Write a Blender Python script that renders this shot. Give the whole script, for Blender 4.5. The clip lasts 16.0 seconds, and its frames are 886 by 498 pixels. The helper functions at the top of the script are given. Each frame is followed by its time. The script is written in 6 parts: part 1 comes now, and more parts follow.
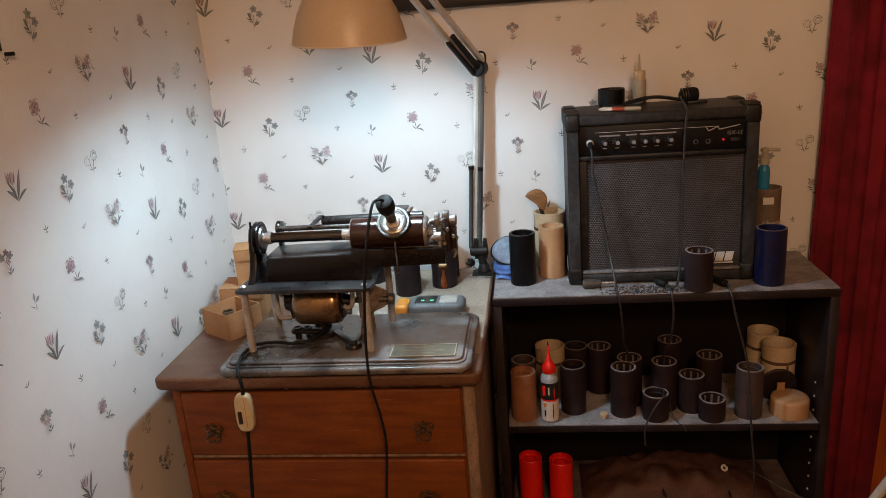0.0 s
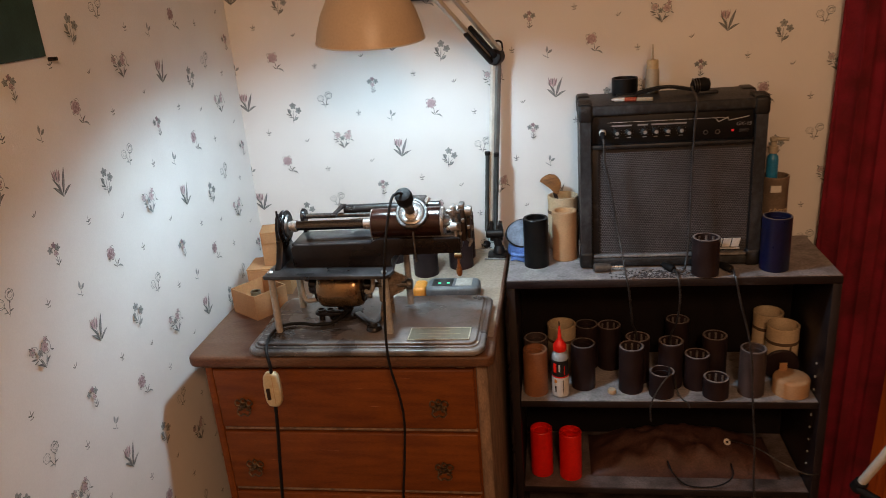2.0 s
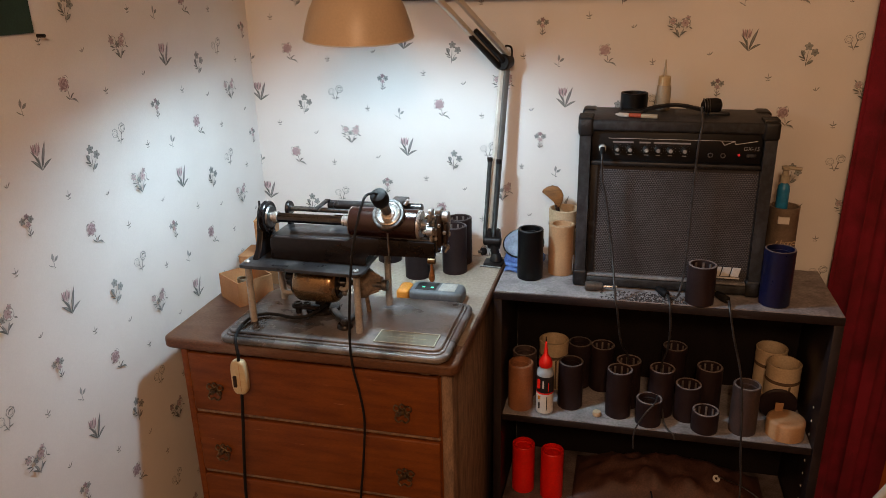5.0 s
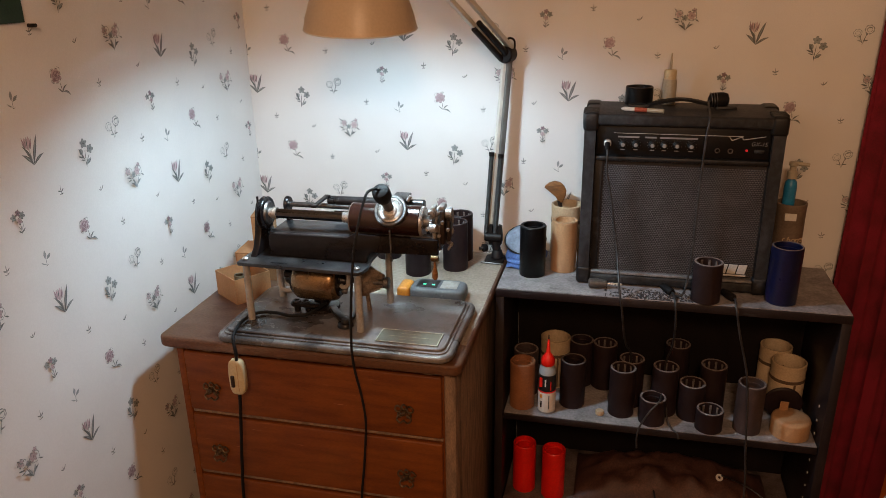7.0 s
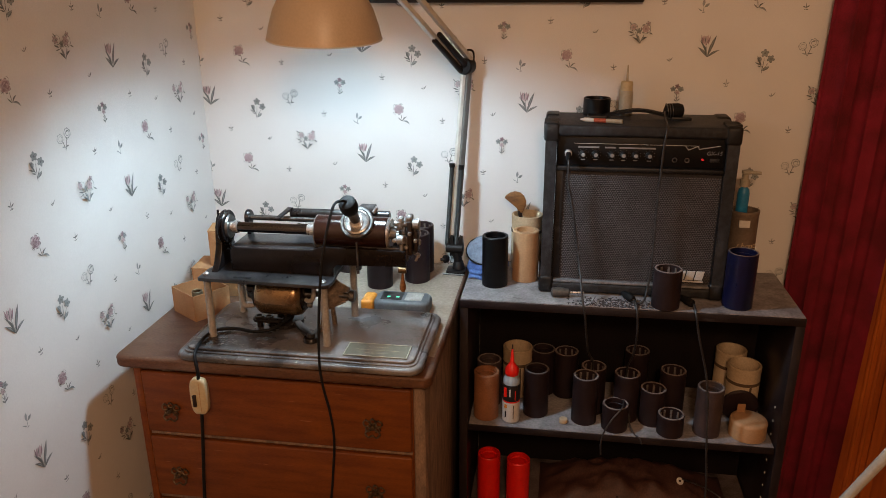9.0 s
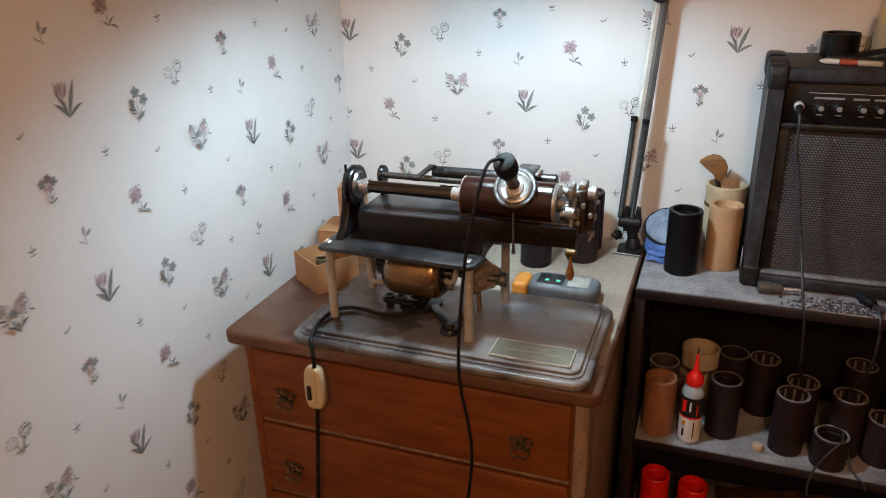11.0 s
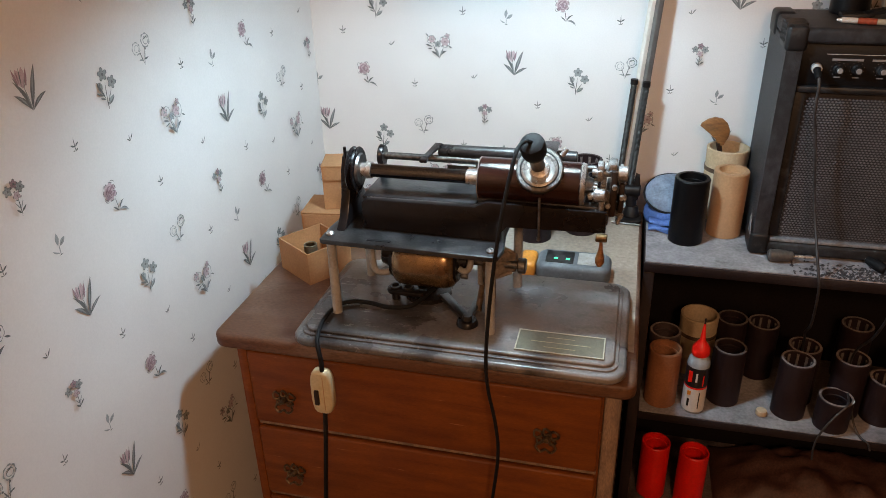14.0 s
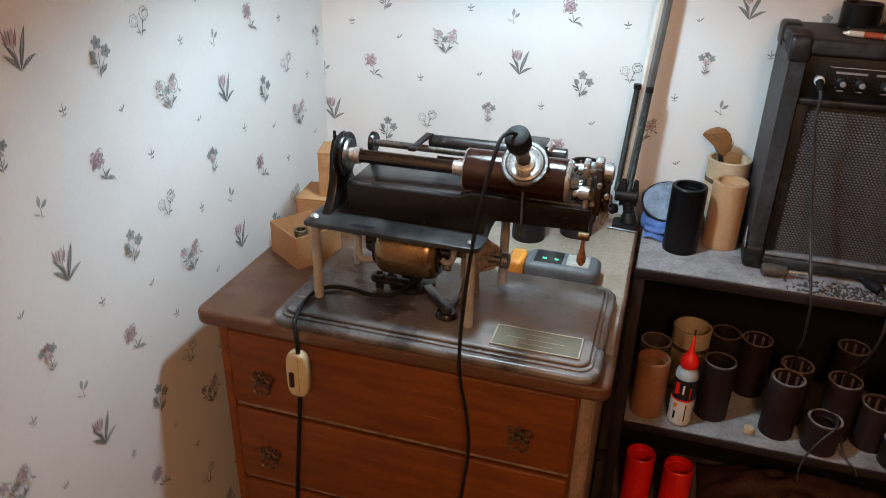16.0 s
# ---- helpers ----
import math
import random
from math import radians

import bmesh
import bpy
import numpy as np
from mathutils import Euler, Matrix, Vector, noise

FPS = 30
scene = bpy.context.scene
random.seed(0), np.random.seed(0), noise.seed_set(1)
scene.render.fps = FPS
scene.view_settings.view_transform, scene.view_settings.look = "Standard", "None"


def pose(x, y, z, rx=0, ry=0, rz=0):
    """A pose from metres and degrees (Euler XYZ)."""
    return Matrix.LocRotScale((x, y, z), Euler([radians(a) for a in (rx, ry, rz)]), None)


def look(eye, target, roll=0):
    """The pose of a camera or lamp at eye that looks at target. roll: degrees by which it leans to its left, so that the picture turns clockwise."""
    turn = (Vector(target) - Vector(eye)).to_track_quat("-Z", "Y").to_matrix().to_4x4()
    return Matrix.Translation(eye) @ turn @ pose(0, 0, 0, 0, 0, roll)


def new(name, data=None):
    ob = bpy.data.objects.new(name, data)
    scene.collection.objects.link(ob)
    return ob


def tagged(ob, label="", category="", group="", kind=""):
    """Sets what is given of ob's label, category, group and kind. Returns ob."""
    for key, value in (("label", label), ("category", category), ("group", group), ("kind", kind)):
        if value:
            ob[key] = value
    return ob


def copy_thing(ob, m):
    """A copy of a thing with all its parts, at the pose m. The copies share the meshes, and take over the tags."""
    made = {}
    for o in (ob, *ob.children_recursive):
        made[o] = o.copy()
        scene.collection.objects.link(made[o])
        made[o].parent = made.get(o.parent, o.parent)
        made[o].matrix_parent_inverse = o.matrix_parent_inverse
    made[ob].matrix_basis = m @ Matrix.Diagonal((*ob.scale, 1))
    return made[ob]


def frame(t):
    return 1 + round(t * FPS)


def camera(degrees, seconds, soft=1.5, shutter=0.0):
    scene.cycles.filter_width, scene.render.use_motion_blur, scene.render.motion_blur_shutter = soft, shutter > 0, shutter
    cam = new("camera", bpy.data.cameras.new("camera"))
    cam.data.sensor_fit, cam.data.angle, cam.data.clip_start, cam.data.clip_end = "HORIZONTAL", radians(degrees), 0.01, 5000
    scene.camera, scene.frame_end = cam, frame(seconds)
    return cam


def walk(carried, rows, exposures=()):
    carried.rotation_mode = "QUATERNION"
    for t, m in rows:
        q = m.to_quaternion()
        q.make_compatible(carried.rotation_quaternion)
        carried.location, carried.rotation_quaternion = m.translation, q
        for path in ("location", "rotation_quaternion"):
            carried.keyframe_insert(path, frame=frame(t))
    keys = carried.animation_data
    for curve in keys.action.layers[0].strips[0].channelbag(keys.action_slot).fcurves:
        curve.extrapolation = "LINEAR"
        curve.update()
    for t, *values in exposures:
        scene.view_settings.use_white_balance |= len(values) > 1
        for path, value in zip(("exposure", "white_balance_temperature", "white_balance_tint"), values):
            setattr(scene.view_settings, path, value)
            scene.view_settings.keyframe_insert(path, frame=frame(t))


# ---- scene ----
cam = camera(61.2, 16.0, soft=0.8, shutter=0.7)
PATH = [
    (0, (0.703, -1.677, 1.326), (0.46, 0.221, 0.746), -4.4),
    (0.5, (0.704, -1.672, 1.329), (0.463, 0.221, 0.729), -4.3),
    (1, (0.704, -1.67, 1.336), (0.457, 0.206, 0.686), -3.5),
    (1.5, (0.707, -1.682, 1.353), (0.464, 0.194, 0.701), -2.6),
    (1.6, (0.712, -1.692, 1.365), (0.458, 0.183, 0.715), -3.5),
    (1.8, (0.727, -1.706, 1.382), (0.41, 0.152, 0.714), -4.5),
    (2, (0.722, -1.724, 1.398), (0.421, 0.133, 0.716), -4.6),
    (2.5, (0.747, -1.734, 1.407), (0.507, 0.126, 0.713), -2.7),
    (3, (0.84, -1.744, 1.41), (0.436, 0.079, 0.694), -2.4),
    (3.5, (0.875, -1.732, 1.403), (0.496, 0.096, 0.687), -2.5),
    (4, (0.891, -1.721, 1.39), (0.432, 0.099, 0.701), -3.1),
    (4.2, (0.888, -1.707, 1.396), (0.399, 0.109, 0.716), -1.8),
    (6.5, (0.845, -1.655, 1.396), (0.405, 0.174, 0.716), -1.3),
    (7, (0.842, -1.648, 1.393), (0.401, 0.174, 0.696), -1.0),
    (7.5, (0.831, -1.651, 1.389), (0.418, 0.183, 0.705), -1.1),
    (8, (0.829, -1.653, 1.389), (0.46, 0.197, 0.724), -0.7),
    (8.2, (0.833, -1.653, 1.389), (0.483, 0.203, 0.73), -0.4),
    (10.3, (0.708, -1.619, 1.364), (0.459, 0.247, 0.687), -1.1),
    (10.5, (0.704, -1.542, 1.35), (0.266, 0.297, 0.699), -1.6),
    (11, (0.708, -1.392, 1.316), (0.059, 0.337, 0.547), -1.4),
    (11.5, (0.66, -1.356, 1.335), (0.049, 0.392, 0.578), -1.7),
    (12, (0.596, -1.368, 1.34), (0.13, 0.421, 0.578), -1.9),
    (12.5, (0.575, -1.357, 1.337), (0.167, 0.432, 0.54), -0.8),
    (13, (0.574, -1.342, 1.337), (0.129, 0.396, 0.453), -1.5),
    (13.5, (0.567, -1.334, 1.339), (0.107, 0.386, 0.428), -1.7),
    (14, (0.57, -1.332, 1.337), (0.119, 0.393, 0.431), -1.4),
    (14.5, (0.571, -1.333, 1.332), (0.118, 0.395, 0.434), -1.5),
    (15, (0.573, -1.336, 1.334), (0.127, 0.4, 0.446), -1.2),
    (15.5, (0.577, -1.336, 1.33), (0.129, 0.401, 0.444), -1.0),
    (16, (0.619, -1.325, 1.314), (0.111, 0.395, 0.428), 1.4),
]
walk(cam, [(t, look(eye, target, roll)) for t, eye, target, roll in PATH])

# ---- light ----
world = bpy.data.worlds.new("world")
scene.world = world
world.use_nodes = True
world.node_tree.nodes["Background"].inputs[0].default_value = (0.05, 0.045, 0.04, 1)
world.node_tree.nodes["Background"].inputs[1].default_value = 0.2
scene.view_settings.exposure = 0.0


def lamp_light(name, kind, place, watts, colour, size):
    d = bpy.data.lights.new(name, kind)
    d.energy, d.color = watts, colour
    if kind == "POINT":
        d.shadow_soft_size = size
    ob = new(name, d)
    ob.location = place
    return ob


BULB = (0.421, -0.472, 1.352)
lamp_light("bulb_light", "POINT", BULB, 11.9, (0.65, 0.92, 1.12), 0.028)
# warm light from behind the camera; its source is out of view
lamp_light("warm_room_glow", "POINT", (0.95, -2.20, 1.90), 44.0, (1.0, 0.60, 0.345), 0.12)

# ---- materials ----
def material(name, colour, rough=0.6, metal=0.0, var=0.25, scale=25.0, bump=0.15, fine=260.0, second=None, amount=0.5, stretch=(1, 1, 1), coat=0.0, spec=0.5):
    """A surface with broad blotches of a second colour, fine grain and a fine relief."""
    m = bpy.data.materials.new(name)
    m.use_nodes = True
    nt, p = m.node_tree, m.node_tree.nodes["Principled BSDF"]
    tc, mp = nt.nodes.new("ShaderNodeTexCoord"), nt.nodes.new("ShaderNodeMapping")
    mp.inputs["Scale"].default_value = stretch
    nt.links.new(tc.outputs["Object"], mp.inputs["Vector"])
    big, small = nt.nodes.new("ShaderNodeTexNoise"), nt.nodes.new("ShaderNodeTexNoise")
    big.inputs["Scale"].default_value, big.inputs["Detail"].default_value = scale, 6
    small.inputs["Scale"].default_value, small.inputs["Detail"].default_value = fine, 4
    for n in (big, small):
        nt.links.new(mp.outputs["Vector"], n.inputs["Vector"])
    ramp = nt.nodes.new("ShaderNodeValToRGB")
    lo = max(0.02, 0.52 - amount * 0.3)
    ramp.color_ramp.elements[0].position, ramp.color_ramp.elements[1].position = lo, min(0.98, lo + 0.28)
    nt.links.new(big.outputs["Fac"], ramp.inputs["Fac"])
    mix = nt.nodes.new("ShaderNodeMix")
    mix.data_type = "RGBA"
    other = second or tuple(c * (1 - var) for c in colour)
    mix.inputs[6].default_value, mix.inputs[7].default_value = (*colour, 1), (*other, 1)
    nt.links.new(ramp.outputs["Color"], mix.inputs[0])
    grain = nt.nodes.new("ShaderNodeMix")
    grain.data_type, grain.blend_type = "RGBA", "MULTIPLY"
    gr = nt.nodes.new("ShaderNodeMapRange")
    gr.inputs[1].default_value, gr.inputs[2].default_value = 0.3, 0.7
    gr.inputs[3].default_value, gr.inputs[4].default_value = 1 - var, 1.0
    nt.links.new(small.outputs["Fac"], gr.inputs[0])
    grain.inputs[0].default_value = 1.0
    nt.links.new(mix.outputs[2], grain.inputs[6])
    nt.links.new(gr.outputs[0], grain.inputs[7])
    nt.links.new(grain.outputs[2], p.inputs["Base Color"])
    rr = nt.nodes.new("ShaderNodeMapRange")
    rr.inputs[3].default_value, rr.inputs[4].default_value = max(0.03, rough - 0.1), min(1.0, rough + 0.12)
    nt.links.new(big.outputs["Fac"], rr.inputs[0])
    nt.links.new(rr.outputs[0], p.inputs["Roughness"])
    p.inputs["Metallic"].default_value = metal
    p.inputs["Coat Weight"].default_value = coat
    p.inputs["Specular IOR Level"].default_value = spec
    b = nt.nodes.new("ShaderNodeBump")
    b.inputs["Strength"].default_value, b.inputs["Distance"].default_value = bump, 0.002
    nt.links.new(small.outputs["Fac"], b.inputs["Height"])
    nt.links.new(b.outputs["Normal"], p.inputs["Normal"])
    return m


PAPER = material("wallpaper", (0.79, 0.79, 0.775), 0.75, var=0.05, scale=6, fine=420, bump=0.12)
INK_DARK = material("print_dark_leaf", (0.20, 0.22, 0.22), 0.8, var=0.3, fine=900, bump=0)
INK_GREY = material("print_grey_green", (0.39, 0.43, 0.43), 0.8, var=0.3, fine=900, bump=0)
INK_MAUVE = material("print_mauve", (0.44, 0.31, 0.35), 0.8, var=0.3, fine=900, bump=0)
INK_PINK = material("print_pale_pink", (0.68, 0.55, 0.57), 0.8, var=0.25, fine=900, bump=0)
PLASTER = material("plaster", (0.46, 0.36, 0.26), 0.9, var=0.08, scale=4, fine=150)
FLOORBOARD = material("floorboard", (0.22, 0.12, 0.06), 0.5, var=0.4, scale=6, fine=60, stretch=(1, 14, 1))
DRESSER = material("dresser_wood", (0.235, 0.066, 0.010), 0.50, var=0.3, scale=5, fine=70, bump=0.08, second=(0.165, 0.043, 0.008), stretch=(2, 8, 14), spec=0.3)
DRESSER_TOP = material("dresser_top_wood", (0.140, 0.062, 0.031), 0.5, var=0.4, scale=6, fine=120, second=(0.225, 0.145, 0.105), stretch=(1.5, 2.5, 4), amount=0.25, spec=0.35)
DRESSER_WORN = material("worn_pale_wood", (0.37, 0.235, 0.150), 0.75, var=0.45, scale=9, fine=90, second=(0.20, 0.13, 0.09), stretch=(8, 8, 2))
BRASS_OLD = material("tarnished_brass", (0.23, 0.15, 0.075), 0.45, 0.9, var=0.5, scale=60)
SHELF = material("black_laminate", (0.014, 0.009, 0.0105), 0.42, var=0.4, scale=12, second=(0.028, 0.020, 0.022), amount=0.2)
SHELF_DUST = material("dusty_black_laminate", (0.25, 0.235, 0.245), 0.8, var=0.35, scale=20, fine=180, second=(0.40, 0.38, 0.39), amount=0.45)
SHELF_BROWN = material("darker_brown_shelf_dust", (0.21, 0.155, 0.145), 0.85, var=0.5, scale=14, second=(0.05, 0.034, 0.03), amount=0.4)
BAG = material("crumpled_brown_plastic", (0.085, 0.034, 0.025), 0.6, var=0.5, scale=20, second=(0.150, 0.068, 0.050), amount=0.2)
# white lamp tube with its shade put into the colour, for the right tube
ARM_SHADED = material("grey_shaded_tube", (0.15, 0.145, 0.135), 0.45, var=0.2, scale=30)
POLISHED = material("polished_black_shaft", (0.13, 0.13, 0.135), 0.14, 1.0, var=0.2)
BACKBOARD = material("dark_back_panel", (0.010, 0.006, 0.006), 0.75, var=0.5, scale=9, second=(0.020, 0.012, 0.010), amount=0.0, spec=0.2)
WAX = material("dark_brown_wax", (0.018, 0.0095, 0.0105), 0.5, var=0.3, scale=30, second=(0.027, 0.015, 0.0165), fine=380, spec=0.3)
WAX_RIM = material("dusty_wax_rim", (0.36, 0.31, 0.29), 0.8, var=0.4, scale=60, second=(0.16, 0.12, 0.11))
WAX_BLACK = material("black_wax", (0.004, 0.004, 0.005), 0.38, var=0.2, scale=30, spec=0.22)
WAX_BROWN = material("tan_brown_wax", (0.37, 0.155, 0.070), 0.55, var=0.25, scale=20)
WAX_GREY = material("grey_brown_wax", (0.068, 0.044, 0.042), 0.6, var=0.3, scale=30)
WAX_BLUE = material("dark_blue_celluloid", (0.006, 0.009, 0.055), 0.3, var=0.4, scale=25)
TAN = material("tan_cardboard_tube", (0.50, 0.30, 0.155), 0.65, var=0.15, scale=18)
CREAM = material("cream_cardboard", (0.61, 0.48, 0.32), 0.7, var=0.2, scale=18, second=(0.49, 0.36, 0.22))
BAND = material("brown_paper_band", (0.14, 0.085, 0.05), 0.8, var=0.3)
CARTON = material("brown_carton", (0.43, 0.225, 0.10), 0.8, var=0.18, scale=10, fine=300, second=(0.35, 0.175, 0.072))
IRON = material("black_enamelled_iron", (0.010, 0.008, 0.0085), 0.27, var=0.3, scale=18, fine=200, bump=0.06, second=(0.015, 0.012, 0.012), amount=0.15, spec=0.30)
IRON_DUST = material("dusty_black_iron", (0.017, 0.016, 0.017), 0.30, var=0.4, scale=30, fine=260, second=(0.050, 0.048, 0.050), amount=0.25, spec=0.45)
BASE = material("dusty_dark_base", (0.050, 0.047, 0.048), 0.27, var=0.3, scale=8, fine=240, bump=0.08, second=(0.22, 0.205, 0.20), amount=0.55)
CHROME = material("worn_nickel", (0.74, 0.72, 0.69), 0.27, 0.72, var=0.35, scale=60, fine=400)
STEEL = material("dull_steel", (0.30, 0.29, 0.28), 0.42, 1.0, var=0.5, scale=50)
GOLD = material("brass_motor_shell", (0.42, 0.27, 0.135), 0.24, 0.9, var=0.25, scale=20, bump=0.03, second=(0.30, 0.21, 0.135), amount=0.35)
PLATE = material("engraved_brass_plate", (0.28, 0.255, 0.185), 0.42, 0.7, var=0.15, scale=30)
PLATE_EDGE = material("bright_plate_edge", (0.80, 0.76, 0.62), 0.35, 0.5, var=0.2, scale=60)
PULL = material("pale_tarnished_brass", (0.21, 0.140, 0.080), 0.45, 0.75, var=0.5, scale=90)
RIB = material("dusty_bore_rib", (0.22, 0.185, 0.17), 0.8, var=0.4, scale=60)
BOTTLE = material("grey_clear_plastic", (0.40, 0.44, 0.47), 0.3, var=0.15)
PALE_DUST = material("pale_beige_dust", (0.37, 0.31, 0.25), 0.85, var=0.3, scale=9, fine=160, second=(0.25, 0.19, 0.145), amount=0.25)
SCRAP = material("dark_wax_scrap", (0.06, 0.055, 0.06), 0.7, var=0.4, scale=60)
PALE_SCRAP = material("pale_wax_dust", (0.38, 0.37, 0.39), 0.8, var=0.3, scale=60)
POST = material("grey_cream_paint", (0.42, 0.405, 0.375), 0.6, var=0.25, scale=40)
BAKELITE = material("cream_bakelite", (0.62, 0.52, 0.32), 0.4, var=0.15, scale=40)
BROWN_PLASTIC = material("dark_brown_plastic", (0.03, 0.018, 0.013), 0.45, spec=0.3)
RUBBER = material("black_rubber", (0.007, 0.007, 0.008), 0.68, var=0.2, spec=0.25)
LEAD = material("dusty_black_lead", (0.050, 0.047, 0.047), 0.45, var=0.35, scale=60, second=(0.022, 0.020, 0.020))
VINYL = material("black_amp_vinyl", (0.016, 0.017, 0.019), 0.5, var=0.35, scale=80, fine=900, bump=0.5, second=(0.038, 0.041, 0.047), amount=0.25, spec=0.35)
CORNER = material("black_moulded_plastic", (0.012, 0.012, 0.013), 0.45, var=0.3, fine=600, spec=0.35)
PANEL = material("black_control_panel", (0.006, 0.006, 0.007), 0.4, var=0.2, spec=0.25)
LEGEND = material("pale_grey_print", (0.30, 0.30, 0.30), 0.6, var=0.15)
PIPING = material("silver_piping", (0.28, 0.28, 0.29), 0.5, var=0.4, scale=60)
CLOTH = material("grille_backing", (0.042, 0.039, 0.042), 0.8, var=0.3)
GRILLE = material("grey_grille_metal", (0.135, 0.128, 0.135), 0.7, 0.0, var=0.35, scale=20, fine=600)
WHITE_INK = material("white_print", (0.62, 0.62, 0.60), 0.6, var=0.1)
SILVER = material("silver_badge", (0.75, 0.75, 0.73), 0.4, 0.1, var=0.2)
SHADE = material("cream_lamp_enamel", (0.55, 0.44, 0.32), 0.38, var=0.08, scale=8)
SHADE_IN = material("aged_lamp_inside", (0.42, 0.40, 0.36), 0.5, var=0.05)
ARM = material("white_lamp_tube", (0.70, 0.67, 0.60), 0.4, var=0.12, scale=30)
SPRING = material("grey_steel_spring", (0.06, 0.062, 0.06), 0.5, 0.4, var=0.3)
LAMP_BLACK = material("black_lamp_plastic", (0.010, 0.008, 0.008), 0.5, spec=0.25)
RED_PLASTIC = material("bright_red_plastic", (0.88, 0.014, 0.007), 0.35, var=0.15, scale=20)
ORANGE = material("orange_plastic", (0.75, 0.30, 0.04), 0.45)
GREY_PLASTIC = material("grey_meter_plastic", (0.12, 0.135, 0.15), 0.5, var=0.2)
LABEL_WHITE = material("white_label", (0.72, 0.70, 0.66), 0.5, var=0.1)
LABEL_BLACK = material("black_label", (0.015, 0.015, 0.016), 0.4)
CLEAR = material("cloudy_plastic", (0.46, 0.42, 0.33), 0.35, var=0.15)
TEAL = material("blue_green_plastic", (0.03, 0.27, 0.55), 0.35)
BLUE_CLOTH = material("blue_fabric", (0.10, 0.20, 0.52), 0.8, var=0.35, scale=60)
BLUE_TOP = material("grey_blue_mesh_fabric", (0.24, 0.30, 0.40), 0.8, var=0.3, scale=60)
TINCAN = material("grey_tan_tin", (0.26, 0.20, 0.15), 0.5, 0.2, var=0.25)
SPOON = material("orange_brown_wood", (0.33, 0.14, 0.040), 0.5, var=0.45, stretch=(1, 1, 6))
CURTAIN = material("dark_red_velvet", (0.26, 0.005, 0.026), 0.9, var=0.4, scale=14, fine=500, second=(0.14, 0.003, 0.012))
OAK = material("orange_stained_wood", (0.56, 0.135, 0.014), 0.45, var=0.3, scale=5, stretch=(10, 10, 1), second=(0.38, 0.080, 0.010))
FRAME_WOOD = material("black_frame_wood", (0.012, 0.010, 0.010), 0.4)
GREEN = material("dark_green_card", (0.012, 0.05, 0.02), 0.6)
GLASS_LED = material("red_indicator", (0.5, 0.02, 0.02), 0.3)
GREEN_LIT = material("green_display_light", (0.05, 0.4, 0.2), 0.3)
for m, c, e in ((GLASS_LED, (1, 0.03, 0.04, 1), 0.35), (GREEN_LIT, (0.1, 1.0, 0.6, 1), 0.8)):
    m.node_tree.nodes["Principled BSDF"].inputs["Emission Color"].default_value = c
    m.node_tree.nodes["Principled BSDF"].inputs["Emission Strength"].default_value = e


def wear(m, colour, scale, edge, width, strength=1.0, stretch=(1, 1, 1), shift=0.0, detail=8, rough=None):
    """Lays patches of another colour over a surface: stains, dust or rubbed places of their own shape."""
    nt, p = m.node_tree, m.node_tree.nodes["Principled BSDF"]
    tc, mp, n, r, x = (nt.nodes.new("ShaderNode" + k) for k in ("TexCoord", "Mapping", "TexNoise", "MapRange", "Mix"))
    mp.inputs["Scale"].default_value, mp.inputs["Location"].default_value = stretch, (shift, shift * 0.7, shift * 1.3)
    nt.links.new(tc.outputs["Object"], mp.inputs["Vector"])
    nt.links.new(mp.outputs["Vector"], n.inputs["Vector"])
    n.inputs["Scale"].default_value, n.inputs["Detail"].default_value, n.inputs["Roughness"].default_value = scale, detail, 0.62
    r.inputs[1].default_value, r.inputs[2].default_value, r.inputs[4].default_value = edge, edge + width, strength
    nt.links.new(n.outputs["Fac"], r.inputs[0])
    x.data_type = "RGBA"
    old = p.inputs["Base Color"].links[0].from_socket
    nt.links.new(r.outputs[0], x.inputs[0])
    nt.links.new(old, x.inputs[6])
    x.inputs[7].default_value = (*colour, 1)
    nt.links.new(x.outputs[2], p.inputs["Base Color"])
    if rough is not None:
        y = nt.nodes.new("ShaderNodeMix")
        was = p.inputs["Roughness"].links[0].from_socket
        nt.links.new(r.outputs[0], y.inputs[0])
        nt.links.new(was, y.inputs[2])
        y.inputs[3].default_value = rough
        nt.links.new(y.outputs[0], p.inputs["Roughness"])


wear(BASE, (0.25, 0.19, 0.15), 7, 0.50, 0.16, 0.6, shift=3.1, rough=0.7)
wear(BASE, (0.012, 0.010, 0.010), 12, 0.55, 0.14, 0.7, (1, 1.8, 1), 7.7, rough=0.25)
wear(BASE, (0.30, 0.28, 0.26), 55, 0.62, 0.06, 0.5, (1, 3, 1), 2.7, rough=0.8)
wear(DRESSER_TOP, (0.065, 0.026, 0.016), 9, 0.55, 0.1, 0.8, (1, 2, 4), 2.2)
wear(DRESSER, (0.11, 0.028, 0.010), 6, 0.52, 0.22, 0.75, (1, 1, 2), 5.0)
wear(DRESSER, (0.42, 0.20, 0.085), 42, 0.66, 0.05, 0.55, (0.3, 1, 3), 1.0)
wear(SHELF, (0.07, 0.064, 0.07), 60, 0.66, 0.06, 0.45, (0.25, 1, 1), 4.0, rough=0.8)
wear(SHELF_DUST, (0.10, 0.092, 0.095), 26, 0.58, 0.1, 0.7, (1, 1.5, 1), 6.0)
wear(VINYL, (0.095, 0.10, 0.115), 16, 0.52, 0.20, 0.5, (1, 1, 0.5), 8.0, rough=0.8)
wear(CORNER, (0.07, 0.072, 0.078), 40, 0.56, 0.15, 0.5, shift=2.0, rough=0.8)
wear(IRON_DUST, (0.16, 0.155, 0.15), 70, 0.64, 0.08, 0.5, shift=1.4, rough=0.8)
